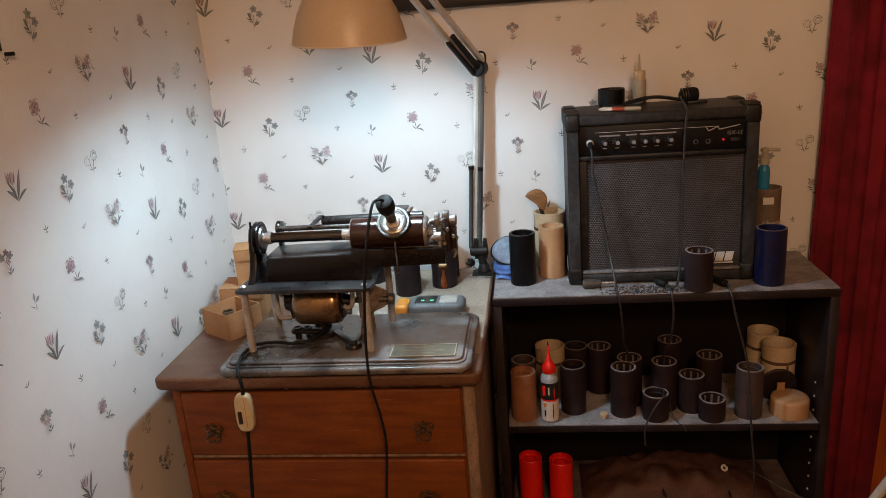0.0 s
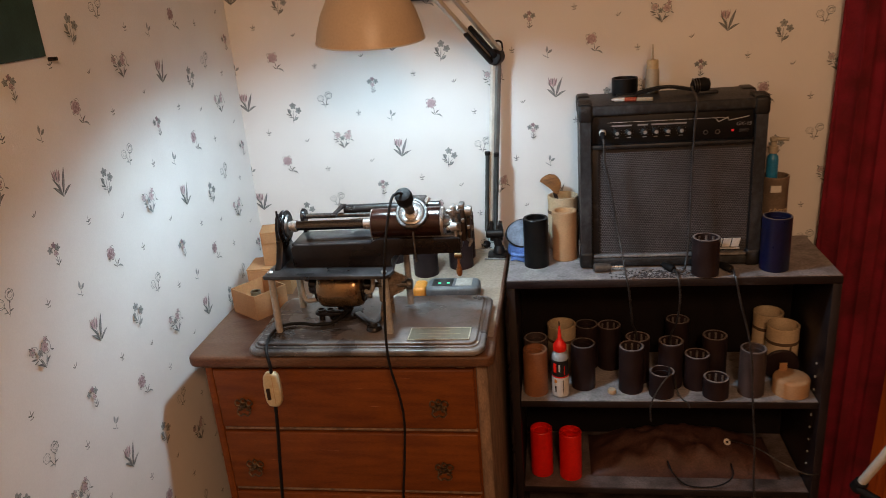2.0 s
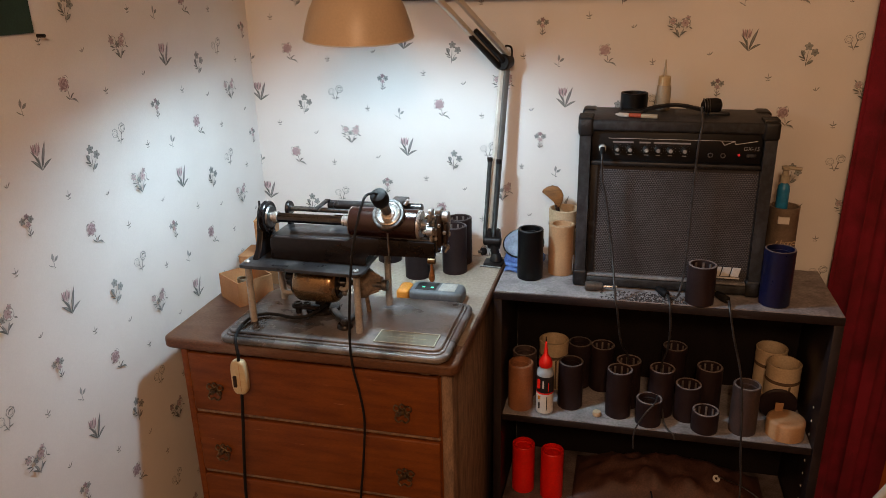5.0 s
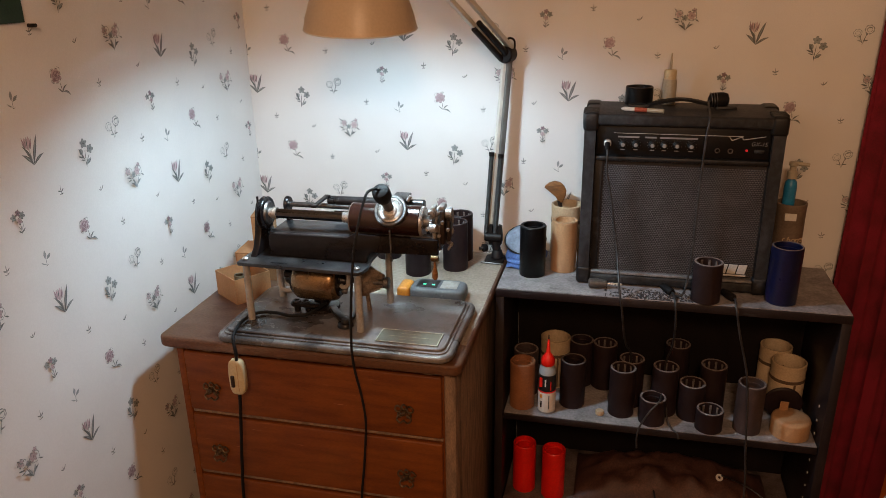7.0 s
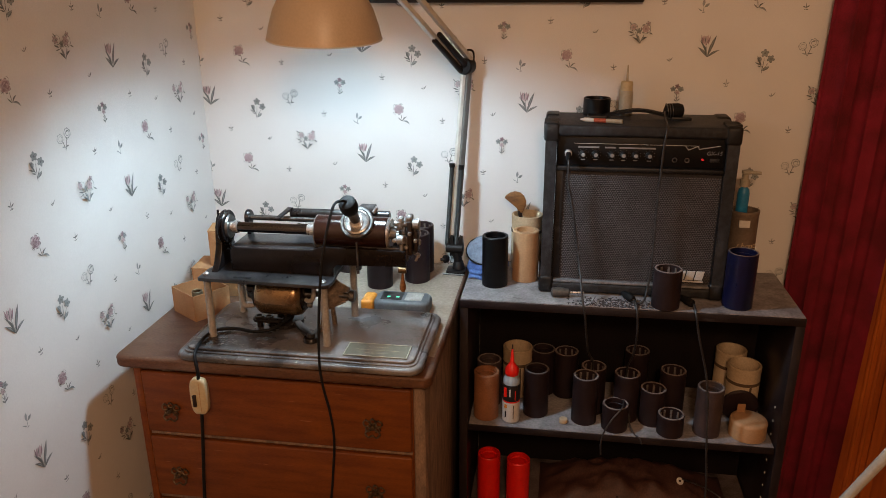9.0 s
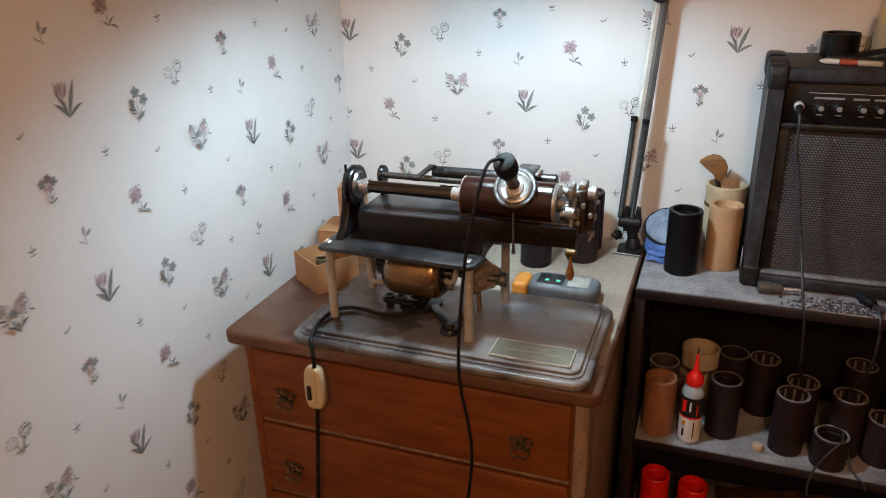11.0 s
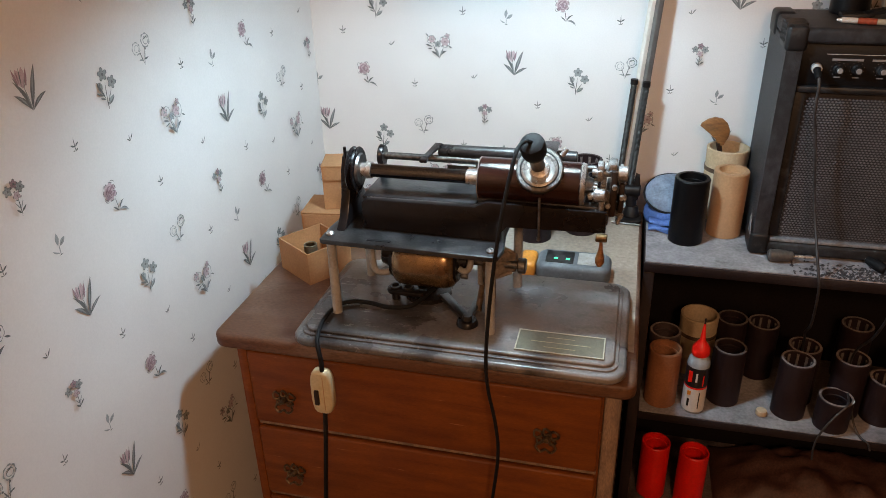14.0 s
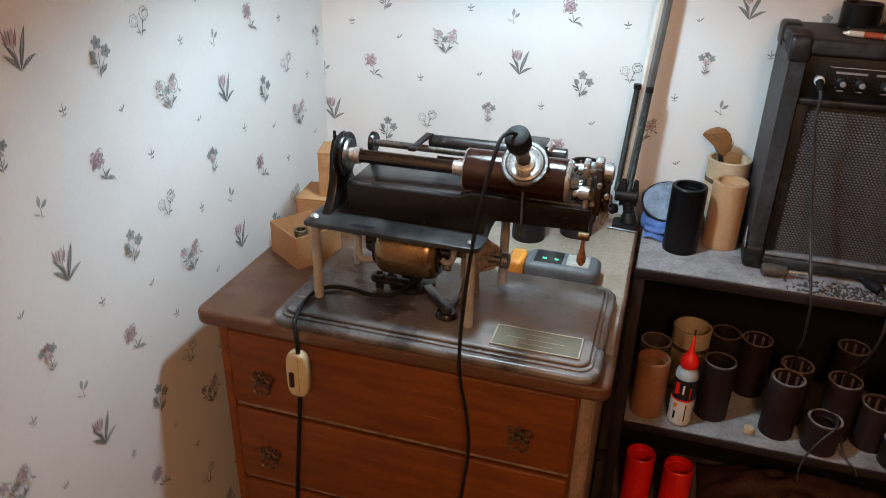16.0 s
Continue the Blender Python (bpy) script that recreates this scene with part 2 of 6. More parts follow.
wear(CARTON, (0.36, 0.20, 0.085), 30, 0.58, 0.1, 0.4, (1, 1, 3), 1.0)
wear(POST, (0.24, 0.20, 0.16), 60, 0.58, 0.1, 0.6, (1, 1, 0.4), 1.0)
wear(BAKELITE, (0.42, 0.30, 0.14), 50, 0.58, 0.12, 0.5, shift=1.0)
wear(GREY_PLASTIC, (0.22, 0.23, 0.24), 60, 0.6, 0.1, 0.5, shift=3.0)

BULB_GLASS = material("lit_bulb", (0.9, 0.9, 0.9), 0.4)
BULB_GLASS.node_tree.nodes["Principled BSDF"].inputs["Emission Color"].default_value = (0.92, 0.97, 1, 1)
BULB_GLASS.node_tree.nodes["Principled BSDF"].inputs["Emission Strength"].default_value = 12


# ---- mesh helpers ----
def box(bm, x0, x1, y0, y1, z0, z1, bevel=0.0, segs=2):
    made = bmesh.ops.create_cube(bm, size=1.0, matrix=Matrix.LocRotScale(((x0 + x1) / 2, (y0 + y1) / 2, (z0 + z1) / 2), None, (x1 - x0, y1 - y0, z1 - z0)))
    if bevel:
        edges = list({e for v in made["verts"] for e in v.link_edges})
        bmesh.ops.bevel(bm, geom=edges, offset=bevel, segments=segs, affect="EDGES", profile=0.5)
    return bm


def boxm(x0, x1, y0, y1, z0, z1, bevel=0.0, segs=2):
    return box(bmesh.new(), x0, x1, y0, y1, z0, z1, bevel, segs)


def lathe(bm, profile, matrix, segs=32, close=False):
    """Turns (radius, height) pairs round the matrix's z axis."""
    rings = []
    for r, h in profile:
        rings.append([bm.verts.new(matrix @ Vector((r * math.cos(a), r * math.sin(a), h))) for a in (2 * math.pi * k / segs for k in range(segs))])
    pairs = list(zip(rings, rings[1:])) + ([(rings[-1], rings[0])] if close else [])
    for a, b in pairs:
        for k in range(segs):
            bm.faces.new((a[k], a[(k + 1) % segs], b[(k + 1) % segs], b[k]))
    if not close:
        bm.faces.new(rings[0][::-1])
        bm.faces.new(rings[-1])
    return bm


def axis(p0, p1):
    """The pose whose z axis runs from p0 to p1."""
    d = Vector(p1) - Vector(p0)
    return Matrix.Translation(p0) @ d.to_track_quat("Z", "Y").to_matrix().to_4x4(), d.length


def rod(bm, p0, p1, r, r1=None, segs=20, bevel=0.0):
    m, n = axis(p0, p1)
    r1 = r if r1 is None else r1
    prof = [(r, 0), (r1, n)] if not bevel else [(r - bevel, 0), (r, bevel), (r1, n - bevel), (r1 - bevel, n)]
    return lathe(bm, prof, m, segs)


def rodm(*a, **k):
    return rod(bmesh.new(), *a, **k)


def ring(bm, p0, p1, outer, inner, segs=32, bevel=0.0008):
    m, n = axis(p0, p1)
    b = bevel
    return lathe(bm, [(outer - b, 0), (outer, b), (outer, n - b), (outer - b, n), (inner + b, n), (inner, n - b), (inner, b), (inner + b, 0)], m, segs, close=True)


def smooth_line(points, steps=8):
    pts = [Vector(p) for p in points]
    pts = [2 * pts[0] - pts[1]] + pts + [2 * pts[-1] - pts[-2]]
    out = []
    for a, b, c, d in zip(pts, pts[1:], pts[2:], pts[3:]):
        for k in range(steps):
            t = k / steps
            out.append(0.5 * (2 * b + (c - a) * t + (2 * a - 5 * b + 4 * c - d) * t * t + (3 * b - a - 3 * c + d) * t**3))
    return out + [pts[-2]]


def tube(bm, points, r, segs=8, steps=8):
    line = smooth_line(points, steps)
    rings, side = [], Vector((1, 0.3, 0.2)).normalized()
    for k, p in enumerate(line):
        d = (line[min(k + 1, len(line) - 1)] - line[max(k - 1, 0)]).normalized()
        side = (side - d * side.dot(d)).normalized()
        up = d.cross(side)
        rings.append([bm.verts.new(p + r * (math.cos(a) * side + math.sin(a) * up)) for a in (2 * math.pi * j / segs for j in range(segs))])
    for a, b in zip(rings, rings[1:]):
        for j in range(segs):
            bm.faces.new((a[j], a[(j + 1) % segs], b[(j + 1) % segs], b[j]))
    bm.faces.new(rings[0][::-1])
    bm.faces.new(rings[-1])
    return bm


def slab(bm, outline, lift, bevel=0.0, segs=2):
    """A closed outline of 3D points (flat), given the thickness vector lift."""
    lift = Vector(lift)
    a = [bm.verts.new(Vector(p)) for p in outline]
    b = [bm.verts.new(Vector(p) + lift) for p in outline]
    n = len(a)
    faces = [bm.faces.new(a[::-1]), bm.faces.new(b)] + [bm.faces.new((a[k], a[(k + 1) % n], b[(k + 1) % n], b[k])) for k in range(n)]
    bmesh.ops.recalc_face_normals(bm, faces=faces)
    if bevel:
        edges = list({e for f in faces[:2] for e in f.edges})
        bmesh.ops.bevel(bm, geom=edges, offset=bevel, segments=segs, affect="EDGES", profile=0.5)
    return bm


def rounded(x0, x1, y0, y1, z, r, n=6):
    """A flat outline with rounded corners, at height z."""
    out = []
    for cx, cy, a0 in ((x1 - r, y1 - r, 0), (x0 + r, y1 - r, 90), (x0 + r, y0 + r, 180), (x1 - r, y0 + r, 270)):
        out += [(cx + r * math.cos(radians(a0 + 90 * k / n)), cy + r * math.sin(radians(a0 + 90 * k / n)), z) for k in range(n + 1)]
    return out


def thing(name, place, label="", category="", group="", kind=""):
    ob = new(name)
    ob.empty_display_size = 0.05
    ob.location = place
    return tagged(ob, label, category, group, kind)


def origin(ob):
    p = Vector()
    while ob:
        p, ob = p + ob.location, ob.parent
    return p


def finish(bm, name, mats, sharp=38):
    bmesh.ops.recalc_face_normals(bm, faces=bm.faces[:])
    for f in bm.faces:
        f.smooth = True
    for e in bm.edges:
        e.smooth = len(e.link_faces) == 2 and e.calc_face_angle(0) < radians(sharp)
    me = bpy.data.meshes.new(name)
    bm.to_mesh(me)
    bm.free()
    for m in mats if isinstance(mats, (list, tuple)) else [mats]:
        me.materials.append(m)
    return me


def part(name, bm, mat, parent, label="", sharp=38):
    """Links a bmesh, built in world places, as one mesh under a thing or a part."""
    bmesh.ops.translate(bm, verts=bm.verts[:], vec=-origin(parent))
    ob = new(name, finish(bm, name, mat, sharp))
    ob.parent = parent
    return tagged(ob, label)


def single(name, bm, mat, label, category, group="", kind="", place=None, sharp=38):
    """A thing that is one mesh."""
    at = Vector(place or (0, 0, 0))
    bmesh.ops.translate(bm, verts=bm.verts[:], vec=-at)
    ob = new(name, finish(bm, name, mat, sharp))
    ob.location = at
    return tagged(ob, label, category, group, kind)


# ---- the room ----
ROOM_S, ROOM_E, HIGH = -3.2, 3.2, 2.4
bm = boxm(-0.14, 1.50, 0, 0.12, 0, HIGH)
box(bm, 2.36, ROOM_E, 0, 0.12, 0, HIGH)
box(bm, 1.50, 2.36, 0, 0.12, 2.06, HIGH)
wall_north = single("wall_north", bm, PAPER, "cream wallpapered wall with small printed flower sprigs", "wall", kind="structure")
wall_west = single("wall_west", boxm(-0.14, -0.02, ROOM_S, 0, 0, HIGH), PAPER, "cream wallpapered side wall with small printed flower sprigs", "wall", kind="structure")
single("wall_east", boxm(ROOM_E, ROOM_E + 0.12, ROOM_S, 0.12, 0, HIGH), PLASTER, "plain plastered wall", "wall", kind="structure")
single("wall_south", boxm(-0.14, ROOM_E + 0.12, ROOM_S - 0.12, ROOM_S, 0, HIGH), PLASTER, "plain plastered wall", "wall", kind="structure")
single("ceiling", boxm(-0.14, ROOM_E + 0.12, ROOM_S - 0.12, 0.12, HIGH, HIGH + 0.1), PLASTER, "plain beige plaster ceiling", "ceiling", kind="structure")
floor = thing("floor", (0, 0, 0), "brown wooden plank floor", "floor", kind="structure")
part("subfloor", boxm(-0.14, ROOM_E + 0.12, ROOM_S - 0.12, 0.12, -0.1, -0.012), FLOORBOARD, floor)
plank_mesh = finish(boxm(-0.02, 0.098, 0, 3.2, -0.012, 0, 0.0015, 1), "plank", FLOORBOARD)
for k in range(28):
    ob = new("plank", plank_mesh)
    ob.location, ob.parent = (0.12 * k, ROOM_S, 0), floor


# ---- the printed sprigs of the wallpaper ----
def leaf(x0, y0, x1, y1, w, bend=0.0):
    a, b = Vector((x0, y0)), Vector((x1, y1))
    d = b - a
    n = Vector((-d.y, d.x)).normalized()
    left = [a + d * t + n * (bend * 4 * t * (1 - t) + w * math.sin(math.pi * t)) for t in (0, 0.2, 0.45, 0.7, 0.9)]
    right = [a + d * t + n * (bend * 4 * t * (1 - t) - w * math.sin(math.pi * t)) for t in (1, 0.8, 0.55, 0.3, 0.1)]
    return [tuple(p) for p in left + right]


def blot(cx, cy, rx, ry, turn=0, n=9, ragged=0.18):
    out = []
    for k in range(n):
        a = 2 * math.pi * k / n
        r = 1 + ragged * math.cos(5 * a)
        x, y = rx * r * math.cos(a), ry * r * math.sin(a)
        c, s = math.cos(radians(turn)), math.sin(radians(turn))
        out.append((cx + c * x - s * y, cy + s * x + c * y))
    return out


def strokes(cx, cy, r, w, n=10, squash=1.0):
    """The drawn outline of a bloom, as short curved strokes."""
    out = []
    for k in range(n):
        a, b = 2 * math.pi * (k - 0.12) / n, 2 * math.pi * (k + 1.12) / n
        out.append(leaf(cx + r * math.cos(a), cy + squash * r * math.sin(a), cx + r * math.cos(b), cy + squash * r * math.sin(b), w, -0.24 * r))
    return out


def bloom(cx, cy, r, petals, ink, heart, turn=0, long=0.5, wide=0.36):
    """An open flower: petals round a dark heart, with short drawn strokes between them."""
    out = []
    for k in range(petals):
        a = radians(turn) + 2 * math.pi * k / petals
        x, y = math.cos(a), math.sin(a)
        out.append((ink, blot(cx + x * r * 0.58, cy + y * r * 0.58, r * long, r * wide, math.degrees(a), 8, 0.0)))
        b = a + math.pi / petals
        out.append((0, leaf(cx + 0.3 * r * math.cos(b), cy + 0.3 * r * math.sin(b), cx + 0.8 * r * math.cos(b), cy + 0.8 * r * math.sin(b), 0.0004)))
        out.append((0, leaf(cx + r * math.cos(a - 0.35), cy + r * math.sin(a - 0.35), cx + 1.04 * r * math.cos(a + 0.3), cy + 1.04 * r * math.sin(a + 0.3), 0.0005)))
    return out + [(heart, blot(cx, cy, r * 0.24, r * 0.24, 0, 7, 0))]


D, G, V, K = 0, 1, 2, 3
MOTIFS = {
    "tulip": [(D, leaf(0, -0.022, -0.0155, 0.008, 0.0020, -0.003)), (D, leaf(-0.010, 0.000, -0.013, 0.019, 0.0006)), (D, leaf(0.000, 0.000, 0.0035, 0.018, 0.0006)), (K, leaf(-0.003, -0.001, -0.009, 0.017, 0.0050)), (K, leaf(-0.005, -0.001, -0.001, 0.018, 0.0040)), (V, leaf(-0.009, 0.001, -0.0135, 0.018, 0.0014)), (V, leaf(-0.001, 0.000, 0.003, 0.016, 0.0015)), (D, leaf(-0.006, 0.001, -0.005, 0.018, 0.0008)), (V, leaf(-0.008, 0.004, -0.009, 0.016, 0.0009)), (D, leaf(-0.010, 0.002, -0.0145, 0.012, 0.0005)),
              (D, leaf(-0.004, -0.002, 0.000, 0.010, 0.0005)), (G, leaf(0, -0.022, -0.004, 0.002, 0.0008)), (D, leaf(0, -0.022, 0.014, 0.018, 0.0028, 0.001)), (G, leaf(0.003, -0.014, 0.012, 0.014, 0.0010, 0.001)), (D, leaf(0, -0.022, -0.018, -0.004, 0.0024, -0.002)), (G, leaf(-0.004, -0.017, -0.014, -0.006, 0.0008, -0.001)), (D, leaf(0, -0.022, 0.021, -0.009, 0.0021, 0.002)), (G, leaf(0.005, -0.018, 0.017, -0.010, 0.0007, 0.001))],
    "trio": bloom(0.000, 0.013, 0.0068, 5, G, D, 90, 0.52, 0.40) + bloom(0.011, 0.003, 0.0066, 5, G, D, 60, 0.52, 0.40) + [(G, blot(-0.0085, 0.002, 0.0040, 0.0052, 20, 8, 0.1)), (D, leaf(-0.012, -0.002, -0.006, 0.008, 0.0006)), (D, leaf(-0.002, -0.018, 0.000, 0.006, 0.0006)), (D, leaf(-0.002, -0.018, 0.008, -0.003, 0.0006)), (D, leaf(-0.003, -0.012, -0.013, 0.008, 0.0015)), (D, leaf(-0.005, -0.008, -0.016, -0.003, 0.0013)), (D, leaf(-0.003, -0.012, -0.012, -0.009, 0.0010)), (G, leaf(-0.001, -0.018, 0.010, -0.010, 0.0028)), (D, leaf(-0.001, -0.019, 0.010, -0.012, 0.0007)), (D, leaf(-0.002, -0.023, -0.002, -0.010, 0.0008))],
    "peony": bloom(-0.005, 0.010, 0.0104, 7, K, V, 20, 0.46, 0.36) + [(V, q) for q in strokes(-0.005, 0.010, 0.0066, 0.0008, 5) + strokes(-0.006, 0.009, 0.0036, 0.0007, 4)] + [(D, q) for q in strokes(-0.005, 0.010, 0.0112, 0.0004, 9)[1:7:2]] + [(V, blot(-0.010, 0.005, 0.0028, 0.0024, 30, 7, 0)), (V, leaf(-0.006, 0.012, 0.001, 0.017, 0.0014)), (V, leaf(-0.012, 0.011, -0.007, 0.016, 0.0010)), (V, leaf(-0.004, 0.006, 0.003, 0.009, 0.0010)), (D, leaf(0.002, -0.014, -0.001, 0.003, 0.0006)), (D, leaf(0.002, -0.014, 0.012, -0.004, 0.0012, 0.002)), (G, leaf(0.002, -0.013, 0.017, -0.020, 0.0016, 0.003)), (D, leaf(0.002, -0.013, 0.016, -0.018, 0.0005, 0.003)), (D, leaf(0.002, -0.014, -0.007, -0.006, 0.0010))],
    "rings": [(G, q) for q in strokes(-0.009, 0.003, 0.0062, 0.0007, 7) + strokes(0.009, 0.009, 0.0068, 0.0010, 7) + strokes(-0.0088, 0.0028, 0.0040, 0.0004, 5) + strokes(0.009, 0.009, 0.0044, 0.0006, 5)] + [(D, leaf(0.004, 0.010, 0.014, 0.014, 0.0007)), (D, leaf(0, -0.017, 0.006, 0.004, 0.0007)), (D, leaf(0, -0.015, -0.005, -0.002, 0.0007)), (D, blot(0.0055, 0.001, 0.0014, 0.0016, 0, 7, 0)), (D, blot(-0.005, -0.003, 0.0013, 0.0013, 0, 7, 0)), (D, leaf(0, -0.010, 0.009, -0.009, 0.0011)), (G, leaf(0, -0.011, -0.009, -0.009, 0.0010))],
    "bouquet": bloom(-0.012, 0.009, 0.0062, 6, K, G, 10, 0.44, 0.34) + bloom(0.010, 0.006, 0.0078, 6, K, V, 0, 0.44, 0.32) + bloom(0.014, 0.015, 0.0042, 5, K, V, 30) + bloom(-0.002, 0.002, 0.0048, 5, G, D, 15) + [(G, q) for q in strokes(0.010, 0.006, 0.0082, 0.0006, 7) + strokes(-0.012, 0.009, 0.0066, 0.0005, 6)] + [(D, leaf(0.001, -0.021, -0.010, 0.003, 0.0007)), (D, leaf(0.001, -0.021, 0.008, -0.002, 0.0007)), (D, leaf(0.001, -0.020, -0.013, -0.009, 0.0017, -0.002)), (G, leaf(0.001, -0.019, -0.005, -0.003, 0.0016)),
                (D, leaf(0.001, -0.018, 0.014, -0.008, 0.0018, 0.002)), (G, leaf(0.002, -0.017, 0.008, -0.004, 0.0014)), (D, leaf(-0.010, -0.002, -0.022, 0.002, 0.0013)), (D, leaf(-0.009, -0.004, -0.019, -0.006, 0.0009)), (D, leaf(0.016, 0.000, 0.023, -0.004, 0.0011)), (D, leaf(-0.016, 0.014, -0.021, 0.019, 0.0009))],
    "posy": bloom(-0.007, 0.007, 0.0050, 5, G, D, 20) + bloom(0.007, 0.007, 0.0050, 5, G, D, 50) + bloom(0, 0.012, 0.0044, 5, V, D, 0) + bloom(0, 0.001, 0.0046, 5, K, V, 40) + [(D, leaf(0, -0.019, 0, 0.000, 0.0006)), (D, leaf(0, -0.015, 0.007, -0.010, 0.0011)), (D, leaf(0, -0.016, -0.005, -0.011, 0.0010)), (G, leaf(0, -0.012, -0.005, -0.004, 0.0006)), (G, leaf(0, -0.012, 0.005, -0.004, 0.0006))],
    "bud": [(G, leaf(-0.002, -0.002, -0.001, 0.011, 0.0026)), (G, leaf(0, -0.003, 0.009, 0.004, 0.0026)), (D, leaf(0, -0.003, 0.008, 0.003, 0.0004)), (G, leaf(-0.001, -0.012, -0.001, 0, 0.0006)), (G, leaf(-0.001, -0.010, -0.011, -0.004, 0.0009, 0.001)), (D, leaf(-0.003, -0.012, 0.002, -0.011, 0.0006))],
    "sprig": [(D, leaf(0, -0.008, 0, 0.007, 0.0006)), (D, leaf(0, -0.003, 0.006, 0.001, 0.0010)), (D, leaf(0, -0.003, -0.006, 0, 0.0010)), (D, leaf(0, -0.007, 0.004, -0.005, 0.0008)), (D, leaf(0, -0.007, -0.004, -0.006, 0.0006))],
    "tick": [(D, leaf(0, -0.004, 0.006, 0.004, 0.0008)), (D, leaf(0, -0.004, -0.005, 0, 0.0008)), (D, leaf(0, -0.004, -0.001, 0.003, 0.0005))],
}
CELL = [("tulip", 0, 0), ("trio", 0.113, -0.030), ("peony", 0.086, 0.087), ("rings", -0.172, 0.120), ("bouquet", -0.138, 0.025), ("posy", -0.053, 0.148), ("bud", -0.015, 0.077),
        ("sprig", 0.044, 0.170), ("tick", 0.137, 0.147), ("tick", -0.074, -0.029), ("sprig", 0.179, 0.076), ("sprig", -0.094, 0.087)]


def wallpaper_print(parent, u0, v0, step, ulo, uhi, place):
    """All the sprigs of one wall: place(u, v) gives the 3D point."""
    verts, faces, kinds = [], [], []
    for col in range(-14, 12):
        for row in range(-8, 9):
            for name, du, dv in CELL:
                u, v = u0 + step * col + du * step / 0.3655, v0 + 0.1205 * col + 0.2455 * row + dv
                if not (ulo - 0.002 < u < uhi - 0.004 and 0.05 < v < HIGH - 0.04):
                    continue
                start = len(kinds)
                for ink, outline in MOTIFS[name]:
                    first = len(verts)
                    lift = 0.0004 + 0.00005 * len(kinds[start:])
                    verts += [place(u + 1.12 * x * step / 0.3655, v + 1.12 * y, lift) for x, y in outline]
                    faces.append(tuple(range(first, len(verts))))
                    kinds.append(ink)
    me = bpy.data.meshes.new("printed_sprigs")
    me.from_pydata(verts, [], faces)
    for m in (INK_DARK, INK_GREY, INK_MAUVE, INK_PINK):
        me.materials.append(m)
    me.polygons.foreach_set("material_index", kinds)
    ob = new("printed_sprigs", me)
    ob.parent = parent
    tagged(ob, "printed grey and mauve flower sprigs", kind="stuff")


wallpaper_print(wall_north, 0.362, 1.027, 0.3655, -0.02, 1.36, lambda u, v, k: (u, -k, v))
wallpaper_print(wall_west, -0.347, 1.026, 0.3655, -2.2, 0, lambda u, v, k: (-0.02 + k, u, v))


# ---- the dresser ----
def build_dresser():
    d = thing("dresser", (0.33, -0.30, 0), "small reddish-brown wooden dresser with four drawers and a dusty top", "dresser")
    part("carcass", boxm(0.060, 0.588, -0.540, -0.045, 0.09, 0.753, 0.003), DRESSER, d)
    top = slab(bmesh.new(), rounded(0.040, 0.609, -0.575, -0.030, 0.753, 0.017), (0, 0, 0.022), 0.006, 3)
    board = part("top", top, DRESSER_TOP, d, "dusty brown wooden top with rounded edge", 50)
    film = [(0.20 + 0.008 * math.sin(3.1 * k), -0.36 + 0.045 * k, 0.7751) for k in range(8)] + [(0.603, -0.036, 0.7751), (0.603, -0.50, 0.7751), (0.50, -0.47, 0.7751), (0.34, -0.40, 0.7751)]
    part("dust_layer", slab(bmesh.new(), film, (0, 0, 0.0004)), PALE_DUST, board, "pale beige dust on the back of the top")
    part("moulding", boxm(0.054, 0.598, -0.556, -0.04, 0.742, 0.7525, 0.004), DRESSER_TOP, d, "worn dark moulding under the top")
    rnd = random.Random(5)
    for k in range(16):
        x = 0.085 + 0.030 * k + rnd.uniform(-0.01, 0.01)
        w = rnd.uniform(0.006, 0.017)
        part("chip", boxm(x, x + w, -0.5572, -0.5540, 0.7425 + rnd.uniform(0, 0.004), 0.7475 + rnd.uniform(0, 0.003), 0.0008, 1), DRESSER_WORN, d, "pale splintered place in the moulding")
    for x0, x1 in ((0.0555, 0.0715), (0.572, 0.594)):
        part("corner_post", boxm(x0, x1, -0.546, -0.50, 0.02, 0.741, 0.005), DRESSER_WORN if x0 > 0.3 else DRESSER, d)
    part("side_panel", boxm(0.5885, 0.5925, -0.498, -0.06, 0.12, 0.735, 0.001), DRESSER_WORN, d, "scuffed pale wooden side")
    part("plinth", boxm(0.070, 0.580, -0.528, -0.05, 0.0, 0.088), DRESSER, d)
    for k, (z0, z1) in enumerate(((0.611, 0.736), (0.471, 0.600), (0.331, 0.460), (0.115, 0.320))):
        w = part("drawer", boxm(0.0740, 0.5695, -0.552, -0.541, z0, z1, 0.004, 3), DRESSER, d, "plain wooden drawer front")
        part("rail", boxm(0.0740, 0.5695, -0.546, -0.5405, z0 - 0.0085, z0 - 0.0025, 0.0015), DRESSER_WORN, d)
        for x in (0.126, 0.502):
            pull(w, x, -0.552, (z0 + z1) / 2 - 0.012)
    return d


